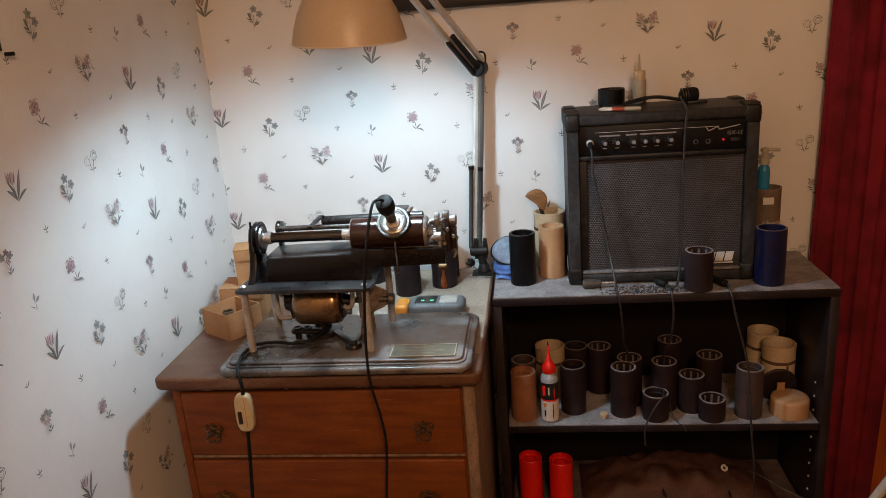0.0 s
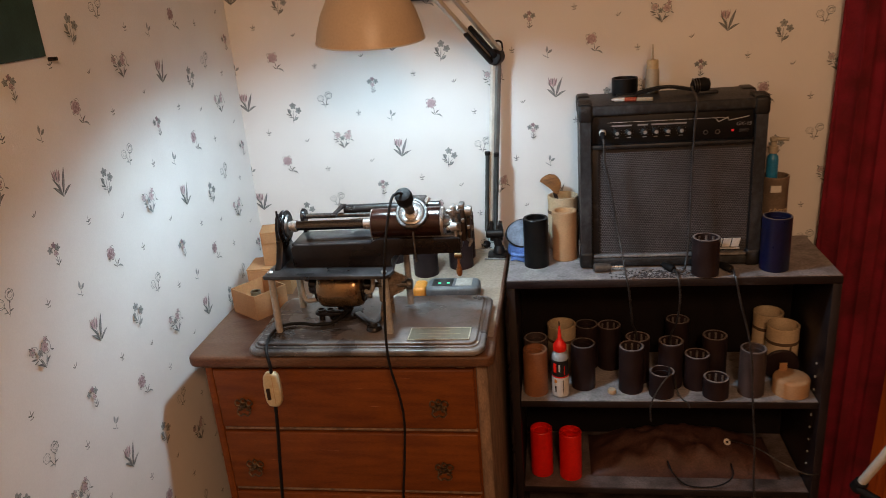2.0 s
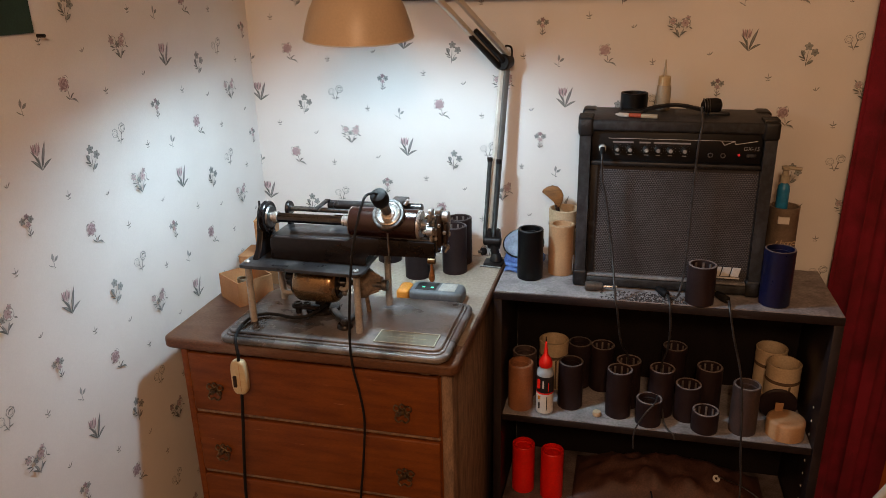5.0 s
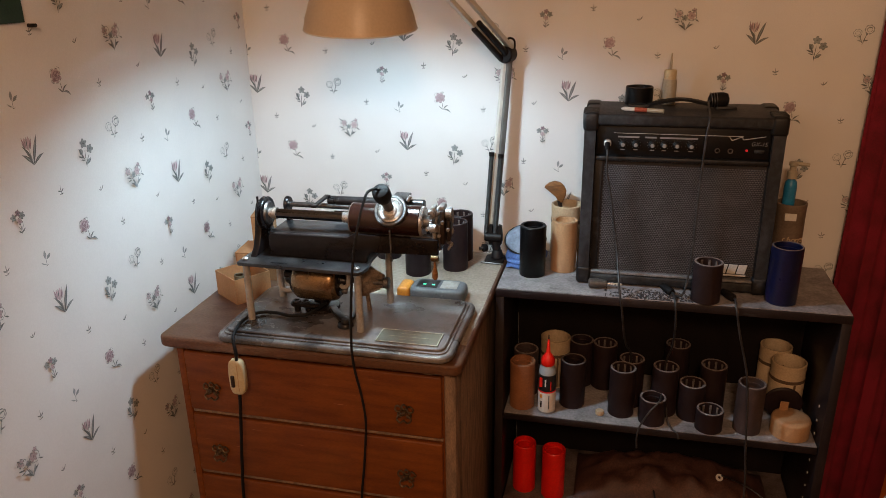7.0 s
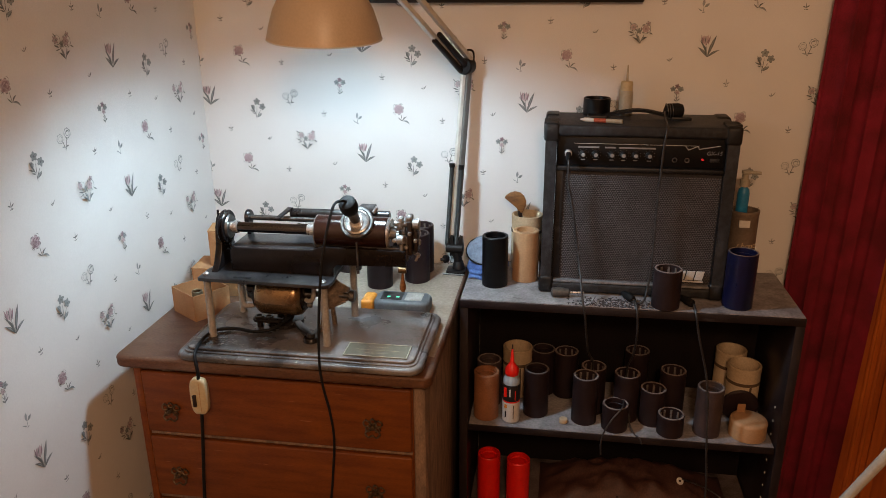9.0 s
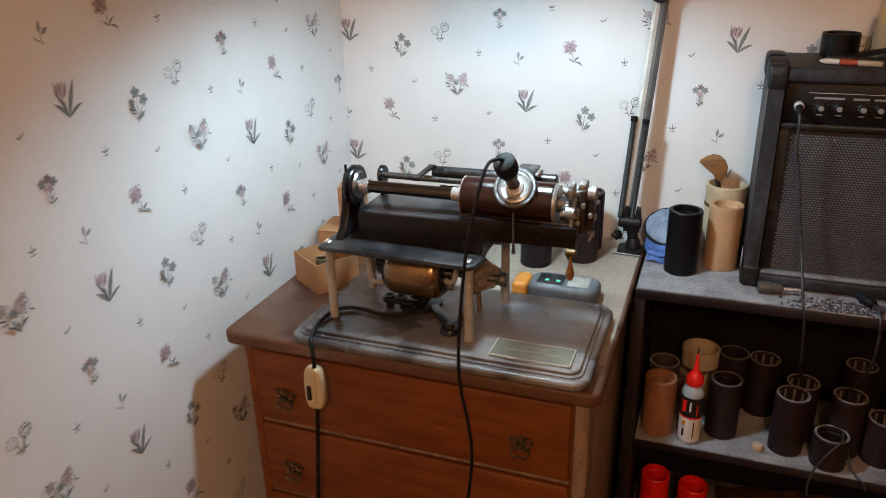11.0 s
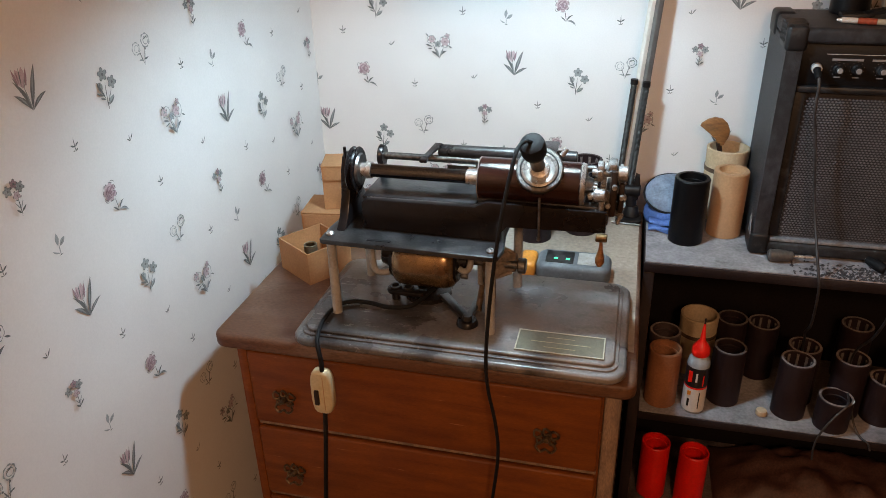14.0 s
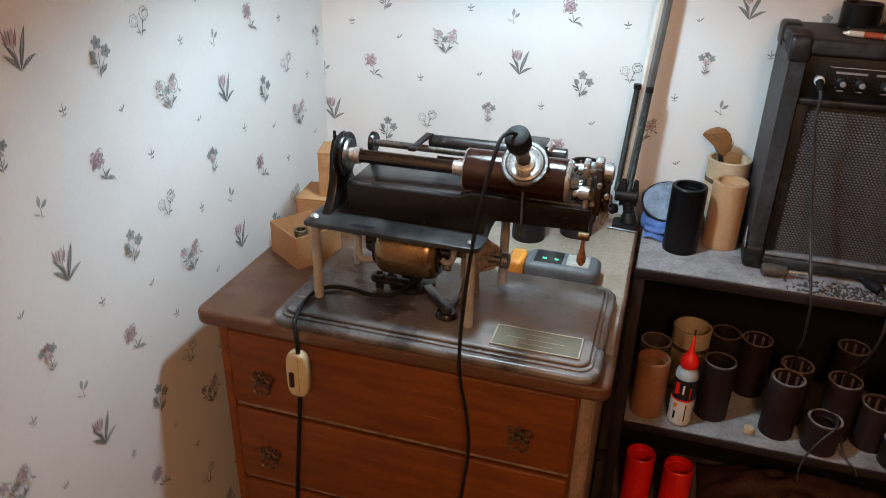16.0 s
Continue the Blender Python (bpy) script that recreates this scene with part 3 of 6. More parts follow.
def pull(drawer, x, y, z):
    """A cast brass knot with a back plate and a hanging loop."""
    bm = bmesh.new()
    for a, far, r in ((90, 0.0105, 0.0045), (28, 0.0125, 0.0058), (152, 0.0125, 0.0058), (215, 0.0100, 0.0042), (325, 0.0100, 0.0042)):
        c = Vector((x + far * math.cos(radians(a)), y - 0.003, z + far * math.sin(radians(a))))
        pts = [c + Vector((r * math.cos(t), -0.0015 * math.sin(2 * t), r * math.sin(t))) for t in (2 * math.pi * k / 10 for k in range(11))]
        tube(bm, pts, 0.0017, 6, 3)
    rod(bm, (x, y + 0.001, z), (x, y - 0.010, z), 0.0050, 0.0038, 14, 0.0008)
    handle = part("handle", bm, PULL, drawer, "tarnished brass knotted pull")
    bm = bmesh.new()
    tube(bm, [(x - 0.004, y - 0.006, z - 0.002), (x - 0.013, y - 0.008, z - 0.011), (x - 0.007, y - 0.010, z - 0.018), (x, y - 0.010, z - 0.0135), (x + 0.007, y - 0.010, z - 0.018), (x + 0.013, y - 0.008, z - 0.011), (x + 0.004, y - 0.006, z - 0.002)], 0.0018, 6, 6)
    part("knot", bm, PULL, handle, "tarnished brass drop loop")
    return handle


build_dresser()


# ---- the bookcase ----
def build_bookcase():
    x0, x1, y0, y1, t = 0.613, 1.287, -0.248, -0.008, 0.018
    b = thing("bookcase", (0.947, -0.128, 0), "black laminate bookcase with dusty shelves", "bookcase")
    for a in (x0, x1 - t):
        part("side", boxm(a, a + t, y0, y1, 0, 0.7605, 0.0015), SHELF, b)
    top = part("top", boxm(x0, x1, y0 - 0.002, y1, 0.761, 0.7775, 0.0015), SHELF, b)
    part("dust_layer", boxm(x0 + 0.002, x1 - 0.002, y0 + 0.001, y1 - 0.001, 0.7776, 0.7795), SHELF_DUST, top, "layer of grey dust")
    for z in (0.483, 0.250, 0.075):
        s = part("shelf", boxm(x0 + t + 0.001, x1 - t - 0.001, y0 + 0.004, y1 - 0.006, z - 0.0165, z - 0.0015, 0.001), SHELF, b)
        # the two lower shelves get a darker, browner layer than the upper one
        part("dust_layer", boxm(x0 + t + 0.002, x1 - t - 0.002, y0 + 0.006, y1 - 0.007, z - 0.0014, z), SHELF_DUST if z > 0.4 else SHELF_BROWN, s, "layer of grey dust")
    part("back_panel", boxm(x0 + t + 0.001, x1 - t - 0.001, y1 - 0.005, y1, 0.02, 0.760), BACKBOARD, b, "stained dark back panel")
    hole = finish(rodm((0, 0, 0), (-0.0012, 0, 0), 0.0026, segs=10), "peg_hole", WHITE_INK)
    for k in range(9):
        for y in (-0.205,):
            ob = new("peg_hole", hole)
            ob.location, ob.parent = Vector((x1 - t, y, 0.30 + 0.032 * k)) - origin(b), b
    return b


build_bookcase()


# ---- the amplifier ----
def lettering(text, size, place, parent, mat):
    """Words in the built-in font, upright and facing the room."""
    cu = bpy.data.curves.new("lettering", "FONT")
    cu.body, cu.size, cu.extrude, cu.resolution_u, cu.shear = text, size, 0.0002, 3, 0.2
    tmp = bpy.data.objects.new("lettering", cu)
    me = bpy.data.meshes.new_from_object(tmp)
    bpy.data.objects.remove(tmp)
    me.transform(pose(0, 0, 0, 90))
    me.materials.clear()
    me.materials.append(mat)
    ob = new("lettering", me)
    ob.location, ob.parent = Vector(place) - origin(parent), parent
    return ob


def build_amplifier():
    x0, x1, yf, yb, z0, z1 = 0.774, 1.138, -0.190, -0.030, 0.7835, 1.131
    a = thing("guitar_amplifier", (0.956, -0.10, 0.7795), "black guitar combo amplifier with grey metal grille, dusty", "amplifier")
    part("top_board", boxm(x0, x1, yf + 0.001, yb, z1 - 0.022, z1, 0.006, 3), VINYL, a, "textured black vinyl top")
    part("bottom_board", boxm(x0, x1, yf + 0.001, yb, z0, z0 + 0.020, 0.005, 3), VINYL, a)
    for u in (x0, x1 - 0.022):
        part("side_board", boxm(u, u + 0.022, yf + 0.001, yb, z0 + 0.0205, z1 - 0.0225), VINYL, a, "textured black vinyl side")
    part("back_board", boxm(x0 + 0.0225, x1 - 0.0225, yb - 0.012, yb, z0 + 0.0205, z1 - 0.0225), VINYL, a)
    panel = part("control_panel", boxm(x0 + 0.024, x1 - 0.024, yf + 0.012, yf + 0.05, 1.050, 1.108, 0.001), PANEL, a, "black control panel with small knobs")
    y = yf + 0.011
    part("panel_line", boxm(0.83, 1.065, y - 0.0006, y, 1.0938, 1.0945), WHITE_INK, panel)
    for u0, u1 in ((0.838, 0.878), (0.889, 0.910), (0.916, 0.985)):
        part("legend", boxm(u0, u1, y - 0.0006, y, 1.0855, 1.0885), LEGEND, panel, "small pale printed legend")
    knob_at = (0.848, 0.872, 0.903, 0.925, 0.948, 0.974)
    for x in knob_at:
        bm = lathe(bmesh.new(), [(0.0074, 0), (0.0072, 0.004), (0.0058, 0.005), (0.0052, 0.012), (0.0046, 0.0125)], axis((x, y, 1.074), (x, y - 1, 1.074))[0], 18)
        k = part("knob", bm, CORNER, panel, "small black knob with pale cap")
        part("cap", rodm((x, y - 0.0126, 1.074), (x, y - 0.0142, 1.074), 0.0040, 0.0034, 14), LEGEND, k, "pale metal cap")
        part("legend", boxm(x - 0.004, x + 0.004, y - 0.0006, y, 1.0618, 1.0632), LEGEND, panel)
    bm = bmesh.new()
    for p, q in (((1.040, 1.0942), (1.046, 1.0860)), ((1.046, 1.0860), (1.063, 1.0935)), ((1.063, 1.0935), (1.066, 1.0880)), ((1.066, 1.0880), (1.104, 1.0950))):
        rod(bm, (p[0], y - 0.0005, p[1]), (q[0], y - 0.0005, q[1]), 0.0007, segs=6)
    part("zigzag_mark", bm, WHITE_INK, panel, "thin white zigzag line")
    lettering("GX-15", 0.0105, (1.0800, y - 0.0003, 1.0768), panel, LEGEND)
    for x in knob_at:
        for k in range(9):
            t = radians(-50 + 35 * k)
            part("tick_mark", rodm((x + 0.0096 * math.cos(t), y, 1.074 + 0.0096 * math.sin(t)), (x + 0.0096 * math.cos(t), y - 0.0004, 1.074 + 0.0096 * math.sin(t)), 0.0005, segs=6), LEGEND, panel)
    part("indicator", rodm((1.0735, y, 1.068), (1.0735, y - 0.003, 1.068), 0.0022, segs=12), GLASS_LED, panel, "small glowing red indicator")
    part("power_switch", boxm(1.087, 1.104, y - 0.004, y, 1.0635, 1.0705, 0.001), CORNER, panel, "black rocker switch")
    for u in (1.022, 1.045):
        part("headphone_socket", ring(bmesh.new(), (u, y, 1.066), (u, y - 0.002, 1.066), 0.005, 0.003, 16, 0.0004), STEEL, panel)
    jack = part("input_socket", ring(bmesh.new(), (0.819, y, 1.075), (0.819, y - 0.003, 1.075), 0.0075, 0.004, 18, 0.0005), STEEL, panel)
    part("trim_bar", boxm(x0 + 0.023, x1 - 0.023, yf + 0.004, yf + 0.03, 1.040, 1.0495, 0.003), CORNER, a, "black plastic trim bar")
    part("trim_bar", boxm(x0 + 0.023, x1 - 0.023, yf + 0.006, yf + 0.03, 1.1085, 1.1135, 0.001), CORNER, a)
    g = part("grille_back", boxm(x0 + 0.023, x1 - 0.023, yf + 0.016, yf + 0.02, z0 + 0.0205, 1.0395), CLOTH, a)
    verts, faces = [], []
    gx0, gx1, gz0, gz1, s = x0 + 0.040, x1 - 0.024, z0 + 0.026, 1.036, 0.0048
    rows = int((gz1 - gz0) / (s * 0.8))
    for r in range(rows):
        for c in range(int((gx1 - gx0) / s)):
            cx, cz = gx0 + (c + 0.5 * (r % 2) + 0.5) * s, gz0 + (r + 0.5) * s * 0.8
            n = len(verts)
            verts += [(cx - s * 0.47, yf + 0.011, cz), (cx, yf + 0.011, cz - s * 0.37), (cx + s * 0.47, yf + 0.011, cz), (cx, yf + 0.011, cz + s * 0.37), (cx, yf + 0.0103, cz)]
            faces += [(n, n + 1, n + 4), (n + 1, n + 2, n + 4), (n + 2, n + 3, n + 4), (n + 3, n, n + 4)]
    me = bpy.data.meshes.new("grille_mesh")
    me.from_pydata([Vector(v) - origin(a) for v in verts], [], faces)
    me.materials.append(GRILLE)
    ob = new("grille_mesh", me)
    ob.parent = a
    tagged(ob, "grey punched metal grille", kind="stuff")
    # black strip standing in for the shadow inside the left side board
    fr = bmesh.new()
    box(fr, x0 + 0.024, x0 + 0.0385, yf + 0.0095, yf + 0.0155, z0 + 0.0275, 1.0392, 0.001)
    part("grille_shade_strip", fr, CORNER, a)
    part("silver_piping", boxm(x0 + 0.026, x1 - 0.023, yf + 0.002, yf + 0.0155, z0 + 0.0208, z0 + 0.0260, 0.0015), PIPING, a, "dull silver piping strip")
    part("side_piping", boxm(x1 - 0.0235, x1 - 0.0215, yf + 0.003, yf + 0.0155, z0 + 0.0265, 1.0392, 0.0005), CORNER, a)
    badge = part("badge", boxm(1.050, 1.100, yf + 0.0055, yf + 0.0083, 0.8165, 0.8195, 0.0005), SILVER, a, "silver badge of slanted block shapes")
    for k, u in enumerate((1.046, 1.064, 1.082)):
        bm = slab(bmesh.new(), [(u, yf + 0.0083, 0.8215), (u + 0.0155, yf + 0.0083, 0.8215), (u + 0.0195, yf + 0.0083, 0.8405), (u + 0.004, yf + 0.0083, 0.8405)], (0, -0.003, 0), 0.0006, 1)
        part("block", bm, SILVER, badge)
    for cx in (x0, x1):
        for cz in (z0, z1):
            sx, sz = (1 if cx == x0 else -1), (1 if cz == z0 else -1)
            for y0, y1 in ((yf - 0.0015, yf + 0.052), (yb - 0.05, yb + 0.0015)):
                bm = box(bmesh.new(), min(cx - 0.003 * sx, cx + 0.027 * sx), max(cx - 0.003 * sx, cx + 0.027 * sx), y0, y1, min(cz - 0.003 * sz, cz + 0.034 * sz), max(cz - 0.003 * sz, cz + 0.034 * sz), 0.007, 4)
                c = part("corner_guard", bm, CORNER, a, "ribbed black plastic corner guard")
                if cz == z1 and y0 < -0.15:
                    for j in range(5):
                        u = cx + sx * 0.0115
                        yy = y0 + 0.010 + 0.0085 * j
                        part("rib", boxm(u - 0.0155, u + 0.0135, yy, yy + 0.0042, cz - 0.024, cz + 0.0058, 0.0018), CORNER, c)
    tape = [(x0 - 0.0045, yf + 0.020, z0 + 0.030), (x0 - 0.0045, yf - 0.001, z0 + 0.031), (x0 - 0.0045, yf - 0.001, z0 + 0.037), (x0 - 0.0045, yf + 0.008, z0 + 0.044), (x0 - 0.0045, yf + 0.014, z0 + 0.060), (x0 - 0.0045, yf + 0.020, z0 + 0.052)]
    part("torn_tape", slab(bmesh.new(), tape, (0.0012, 0, 0)), PIPING, a, "torn strip of pale tape")
    bm = bmesh.new()
    line = smooth_line([(0.882, -0.098, z1 + 0.002), (0.905, -0.098, z1 + 0.008), (0.955, -0.098, z1 + 0.016), (1.005, -0.098, z1 + 0.008), (1.03, -0.098, z1 + 0.002)], 8)
    for p, q in zip(line, line[1:]):
        box(bm, p.x, q.x, p.y - 0.011, p.y + 0.011, min(p.z, q.z) - 0.001, max(p.z, q.z) + 0.003)
    part("carry_handle", bm, RUBBER, a, "black strap handle")
    for x in (0.874, 1.038):
        part("handle_cap", boxm(x - 0.020, x + 0.020, -0.112, -0.084, z1 - 0.001, z1 + 0.0065, 0.003), CORNER, a)
    for x in (x0 + 0.03, x1 - 0.03):
        for y2 in (yf + 0.03, yb - 0.03):
            part("foot", rodm((x, y2, 0.7795), (x, y2, z0), 0.009, segs=14), RUBBER, a)
    return a


build_amplifier()


# ---- curtain and the stained wood beyond it ----
bm = bmesh.new()
cols, rows = 110, 20
grid = []
for i in range(cols + 1):
    v = i / cols
    col = []
    for j in range(rows + 1):
        h = j / rows
        wide = 0.172 + 0.03 * h
        fold = 0.010 * math.sin(v * 17 + 0.6 * math.sin(3 * h)) + 0.0025 * math.sin(v * 41 + 1 + 2 * h) + 0.004 * math.sin(v * 9 + 5 * h)
        col.append((1.2925 + 0.0295 * h + wide * v + 0.004 * math.sin(v * 40 + 2 * h), -0.040 + fold, 0.03 + 2.2 * h))
    grid.append(col)
front = [[bm.verts.new(p) for p in c] for c in grid]
back = [[bm.verts.new((p[0], p[1] + 0.004, p[2])) for p in c] for c in grid]
for i in range(cols):
    for j in range(rows):
        bm.faces.new((front[i][j], front[i + 1][j], front[i + 1][j + 1], front[i][j + 1]))
        bm.faces.new((back[i][j], back[i][j + 1], back[i + 1][j + 1], back[i + 1][j]))
for c in (0, cols):
    for j in range(rows):
        bm.faces.new((front[c][j], front[c][j + 1], back[c][j + 1], back[c][j]))
for j in (0, rows):
    for i in range(cols):
        bm.faces.new((front[i][j], back[i][j], back[i + 1][j], front[i + 1][j]))
curtain = thing("curtain", (1.38, -0.04, 0.0), "dark red velvet curtain hanging in soft folds", "curtain")
part("cloth", bm, CURTAIN, curtain, sharp=80)
part("curtain_rod", rodm((1.26, -0.040, 2.245), (2.60, -0.040, 2.245), 0.010), BRASS_OLD, curtain, "old brass curtain rod")
for x in (1.262, 2.598):
    part("rod_bracket", boxm(x - 0.006, x + 0.006, -0.040, -0.0005, 2.236, 2.254, 0.002), BRASS_OLD, curtain)
door = thing("door_1", (1.90, 0.0, 0), "orange stained wooden door with fluted casing", "door", kind="structure")
part("door_leaf", boxm(1.572, 2.28, 0.020, 0.058, 0.004, 2.03, 0.002), OAK, door)
for z0, z1 in ((0.18, 0.86), (1.02, 1.88)):
    for x0, x1 in ((1.68, 1.89), (1.97, 2.18)):
        part("raised_panel", boxm(x0, x1, 0.010, 0.0198, z0, z1, 0.006), OAK, door)
part("door_knob", lathe(bmesh.new(), [(0.018, 0), (0.010, 0.008), (0.012, 0.020), (0.024, 0.034), (0.024, 0.046), (0.012, 0.055)], axis((2.22, 0.0198, 0.95), (2.22, -1, 0.95))[0], 24), BRASS_OLD, door, "old brass knob")
for x0, x1, s0 in ((1.476, 1.570, 1), (2.282, 2.376, -1)):
    casing = part("casing", boxm(x0, x1, -0.022, 0.060, 0, 2.05, 0.003), OAK, door, "stained wooden casing with two beads")
    mid = (x0 + x1) / 2
    for dx in (-0.012, 0.008):
        part("bead", rodm((mid + s0 * dx, -0.022, 0.0), (mid + s0 * dx, -0.022, 2.05), 0.0052, segs=14), OAK, casing)
    part("casing_step", boxm(min(mid + s0 * 0.024, mid + s0 * 0.046), max(mid + s0 * 0.024, mid + s0 * 0.046), -0.030, -0.0225, 0, 2.05, 0.002), OAK, casing)
part("head_casing", boxm(1.476, 2.376, -0.022, 0.060, 2.0502, 2.14, 0.003), OAK, door)

# ---- the picture and the green card ----
pic = thing("picture_frame", (0.655, 0, 1.352), "black picture frame hung on the wall", "picture")
for x0, x1, z0, z1 in ((0.355, 0.957, 1.352, 1.378), (0.355, 0.957, 1.776, 1.802), (0.355, 0.381, 1.3785, 1.7755), (0.931, 0.957, 1.3785, 1.7755)):
    part("frame_bar", boxm(x0, x1, -0.022, -0.0015, z0, z1, 0.003), FRAME_WOOD, pic)
part("picture_sheet", boxm(0.3815, 0.9305, -0.008, -0.0015, 1.379, 1.775), BACKBOARD, pic)
card = thing("wall_pennant", (-0.02, -0.8, 1.33), "dark green pennant pinned to the wall", "pennant")
part("cloth", boxm(-0.0185, -0.016, -0.96, -0.676, 1.332, 1.56, 0.0008, 1), GREEN, card)
part("pin", rodm((-0.019, -0.668, 1.327), (-0.006, -0.668, 1.327), 0.003, segs=10), IRON, card, "small black pin")


# ---- the desk lamp ----
def build_lamp():
    l = thing("desk_lamp", (0.585, -0.085, 0.775), "white jointed desk lamp with cream dome shade, lit", "lamp")
    c = Vector((0.421, -0.45, 1.308))
    n = Vector((0.035, -0.09, 1)).normalized()
    m = axis(c, c + n)[0]
    prof = [(0.0920, 0.0), (0.0875, 0.020), (0.0790, 0.045), (0.066, 0.070), (0.048, 0.090), (0.034, 0.101), (0.028, 0.112), (0.028, 0.150), (0.024, 0.155)]
    inner = [(r - 0.0018, h - 0.0008) for r, h in prof[:6]]
    bm = lathe(bmesh.new(), prof + [(0.001, 0.155), (0.001, 0.100)] + [(0.031, 0.0995)] + inner[::-1][1:], m, 48, close=True)
    shade = part("shade", bm, SHADE, l, "cream enamelled dome shade")
    lining = lathe(bmesh.new(), [(r - 0.0021, h + 0.001) for r, h in prof[:5]] + [(r - 0.0029, h + 0.0006) for r, h in prof[:5]][::-1], m, 48, close=True)
    part("lining", lining, SHADE_IN, shade, "dulled pale inside of the shade")
    part("rim", ring(bmesh.new(), c + n * -0.0015, c + n * 0.0008, 0.0928, 0.0910, 48, 0.0005), ARM, shade)
    part("bulb", lathe(bmesh.new(), [(0.004, 0.098), (0.013, 0.090), (0.014, 0.080), (0.006, 0.076)], m, 20), BULB_GLASS, shade, "lit white bulb")
    j = Vector((0.600, -0.044, 1.216))
    foot = Vector((0.574, -0.066, 0.832))
    for dx, dy in ((-0.0052, 0.0), (0.0052, -0.001)):
        o = Vector((dx, dy, 0))
        mm, ln = axis(foot + o, j + o)
        bm = box(bmesh.new(), -0.0048, 0.0048, -0.0055, 0.0055, 0, ln, 0.0012)
        bmesh.ops.transform(bm, matrix=mm, verts=bm.verts[:])
        part("lower_arm", bm, ARM if dx < 0 else ARM_SHADED, l, "square metal tube")
    for p, q in (((0.5615, -0.076, 0.836), (0.5725, -0.069, 1.013)), ((0.5825, -0.079, 0.836), (0.5925, -0.069, 1.009))):
        bm = bmesh.new()
        mm, ln = axis(p, q)
        prof = []
        for k in range(85):
            prof += [(0.0044, ln * k / 85), (0.0052, ln * (k + 0.5) / 85)]
        lathe(bm, prof, mm, 10)
        sp = part("spring", bm, SPRING, l, "grey coil tension spring")
        part("spring_hook", rodm(q, Vector(q) + Vector((0, 0, 0.008)), 0.0062, segs=12), LAMP_BLACK, sp)
    base = bmesh.new()
    slab(base, rounded(0.562, 0.606, -0.104, -0.060, 0.7755, 0.008), (0, 0, 0.006), 0.002)
    rod(base, (0.588, -0.078, 0.7815), (0.588, -0.078, 0.800), 0.0150, 0.0105, 20, 0.0015)
    rod(base, (0.587, -0.078, 0.800), (0.582, -0.078, 0.826), 0.0095, 0.0085, 18, 0.001)
    clamp = part("clamp", base, LAMP_BLACK, l, "black plastic clamp base")
    for x in (0.5695, 0.5900):
        fork = [(x, -0.084, 0.812), (x + 0.007, -0.084, 0.812), (x + 0.009, -0.084, 0.836), (x + 0.007, -0.084, 0.856), (x, -0.084, 0.858), (x - 0.003, -0.084, 0.836)]
        part("fork_plate", slab(bmesh.new(), fork, (0, 0.016, 0), 0.0015), LAMP_BLACK, clamp)
    part("pivot", rodm((0.5600, -0.0800, 0.8300), (0.6000, -0.0800, 0.8300), 0.0105, segs=18, bevel=0.002), LAMP_BLACK, clamp)
    part("clamp_knob", rodm((0.5565, -0.090, 0.806), (0.5660, -0.084, 0.806), 0.0095, 0.0080, 18, 0.0015), LAMP_BLACK, clamp, "round black tightening knob")
    part("clamp_screw", rodm((0.5500, -0.094, 0.806), (0.5566, -0.090, 0.806), 0.0035, segs=12), STEEL, clamp)
    part("clamp_foot", rodm((0.5560, -0.106, 0.7775), (0.606, -0.110, 0.7775), 0.0022, segs=10), STEEL, clamp, "bent steel wire at the foot")
    part("joint", rodm(j + Vector((-0.004, -0.016, 0.010)), j + Vector((0.004, 0.014, 0.010)), 0.0175, segs=24, bevel=0.003), LAMP_BLACK, l, "black plastic elbow joint")
    e = Vector((0.438, -0.420, 1.487))
    d = (e - j).normalized()
    for side in (-1, 1):
        o = Vector((0.013 * side * 0.7, 0.0, 0.010 * side + 0.012))
        mm, ln = axis(j + o, e + o)
        bm = box(bmesh.new(), -0.0050, 0.0050, -0.0050, 0.0050, 0, ln, 0.0012)
        bmesh.ops.transform(bm, matrix=mm, verts=bm.verts[:])
        part("upper_arm", bm, ARM, l, "white square metal tube")
    for o in (Vector((-0.010, -0.010, 0.0)), Vector((0.0, -0.012, 0.012))):
        bm = bmesh.new()
        rod(bm, j + o, j + o + d * 0.125, 0.0062, 0.0055, 12, 0.001)
        part("arm_bracket", bm, LAMP_BLACK, l, "black plastic bracket")
    k = c + n * 0.165
    part("head_joint", rodm(e + Vector((-0.012, 0, 0)), e + Vector((0.012, 0, 0)), 0.016, segs=18, bevel=0.002), LAMP_BLACK, l)
    bm = bmesh.new()
    tube(bm, [e, e + Vector((-0.012, -0.030, 0.012)), k + Vector((0, 0.006, 0.025)), k - n * 0.012], 0.006, 10)
    part("head_stem", bm, LAMP_BLACK, l)
    bm = bmesh.new()
    tube(bm, [j + Vector((0.006, 0.0, 0.026)), j + Vector((0.002, -0.004, 0.042)), j + Vector((0.014, 0.002, 0.038)), j + Vector((0.013, 0.008, 0.012)), j + Vector((0.004, 0.012, -0.006))], 0.0022, 6)
    part("lamp_cord", bm, LAMP_BLACK, l, "thin black lamp cord")
    return l


build_lamp()


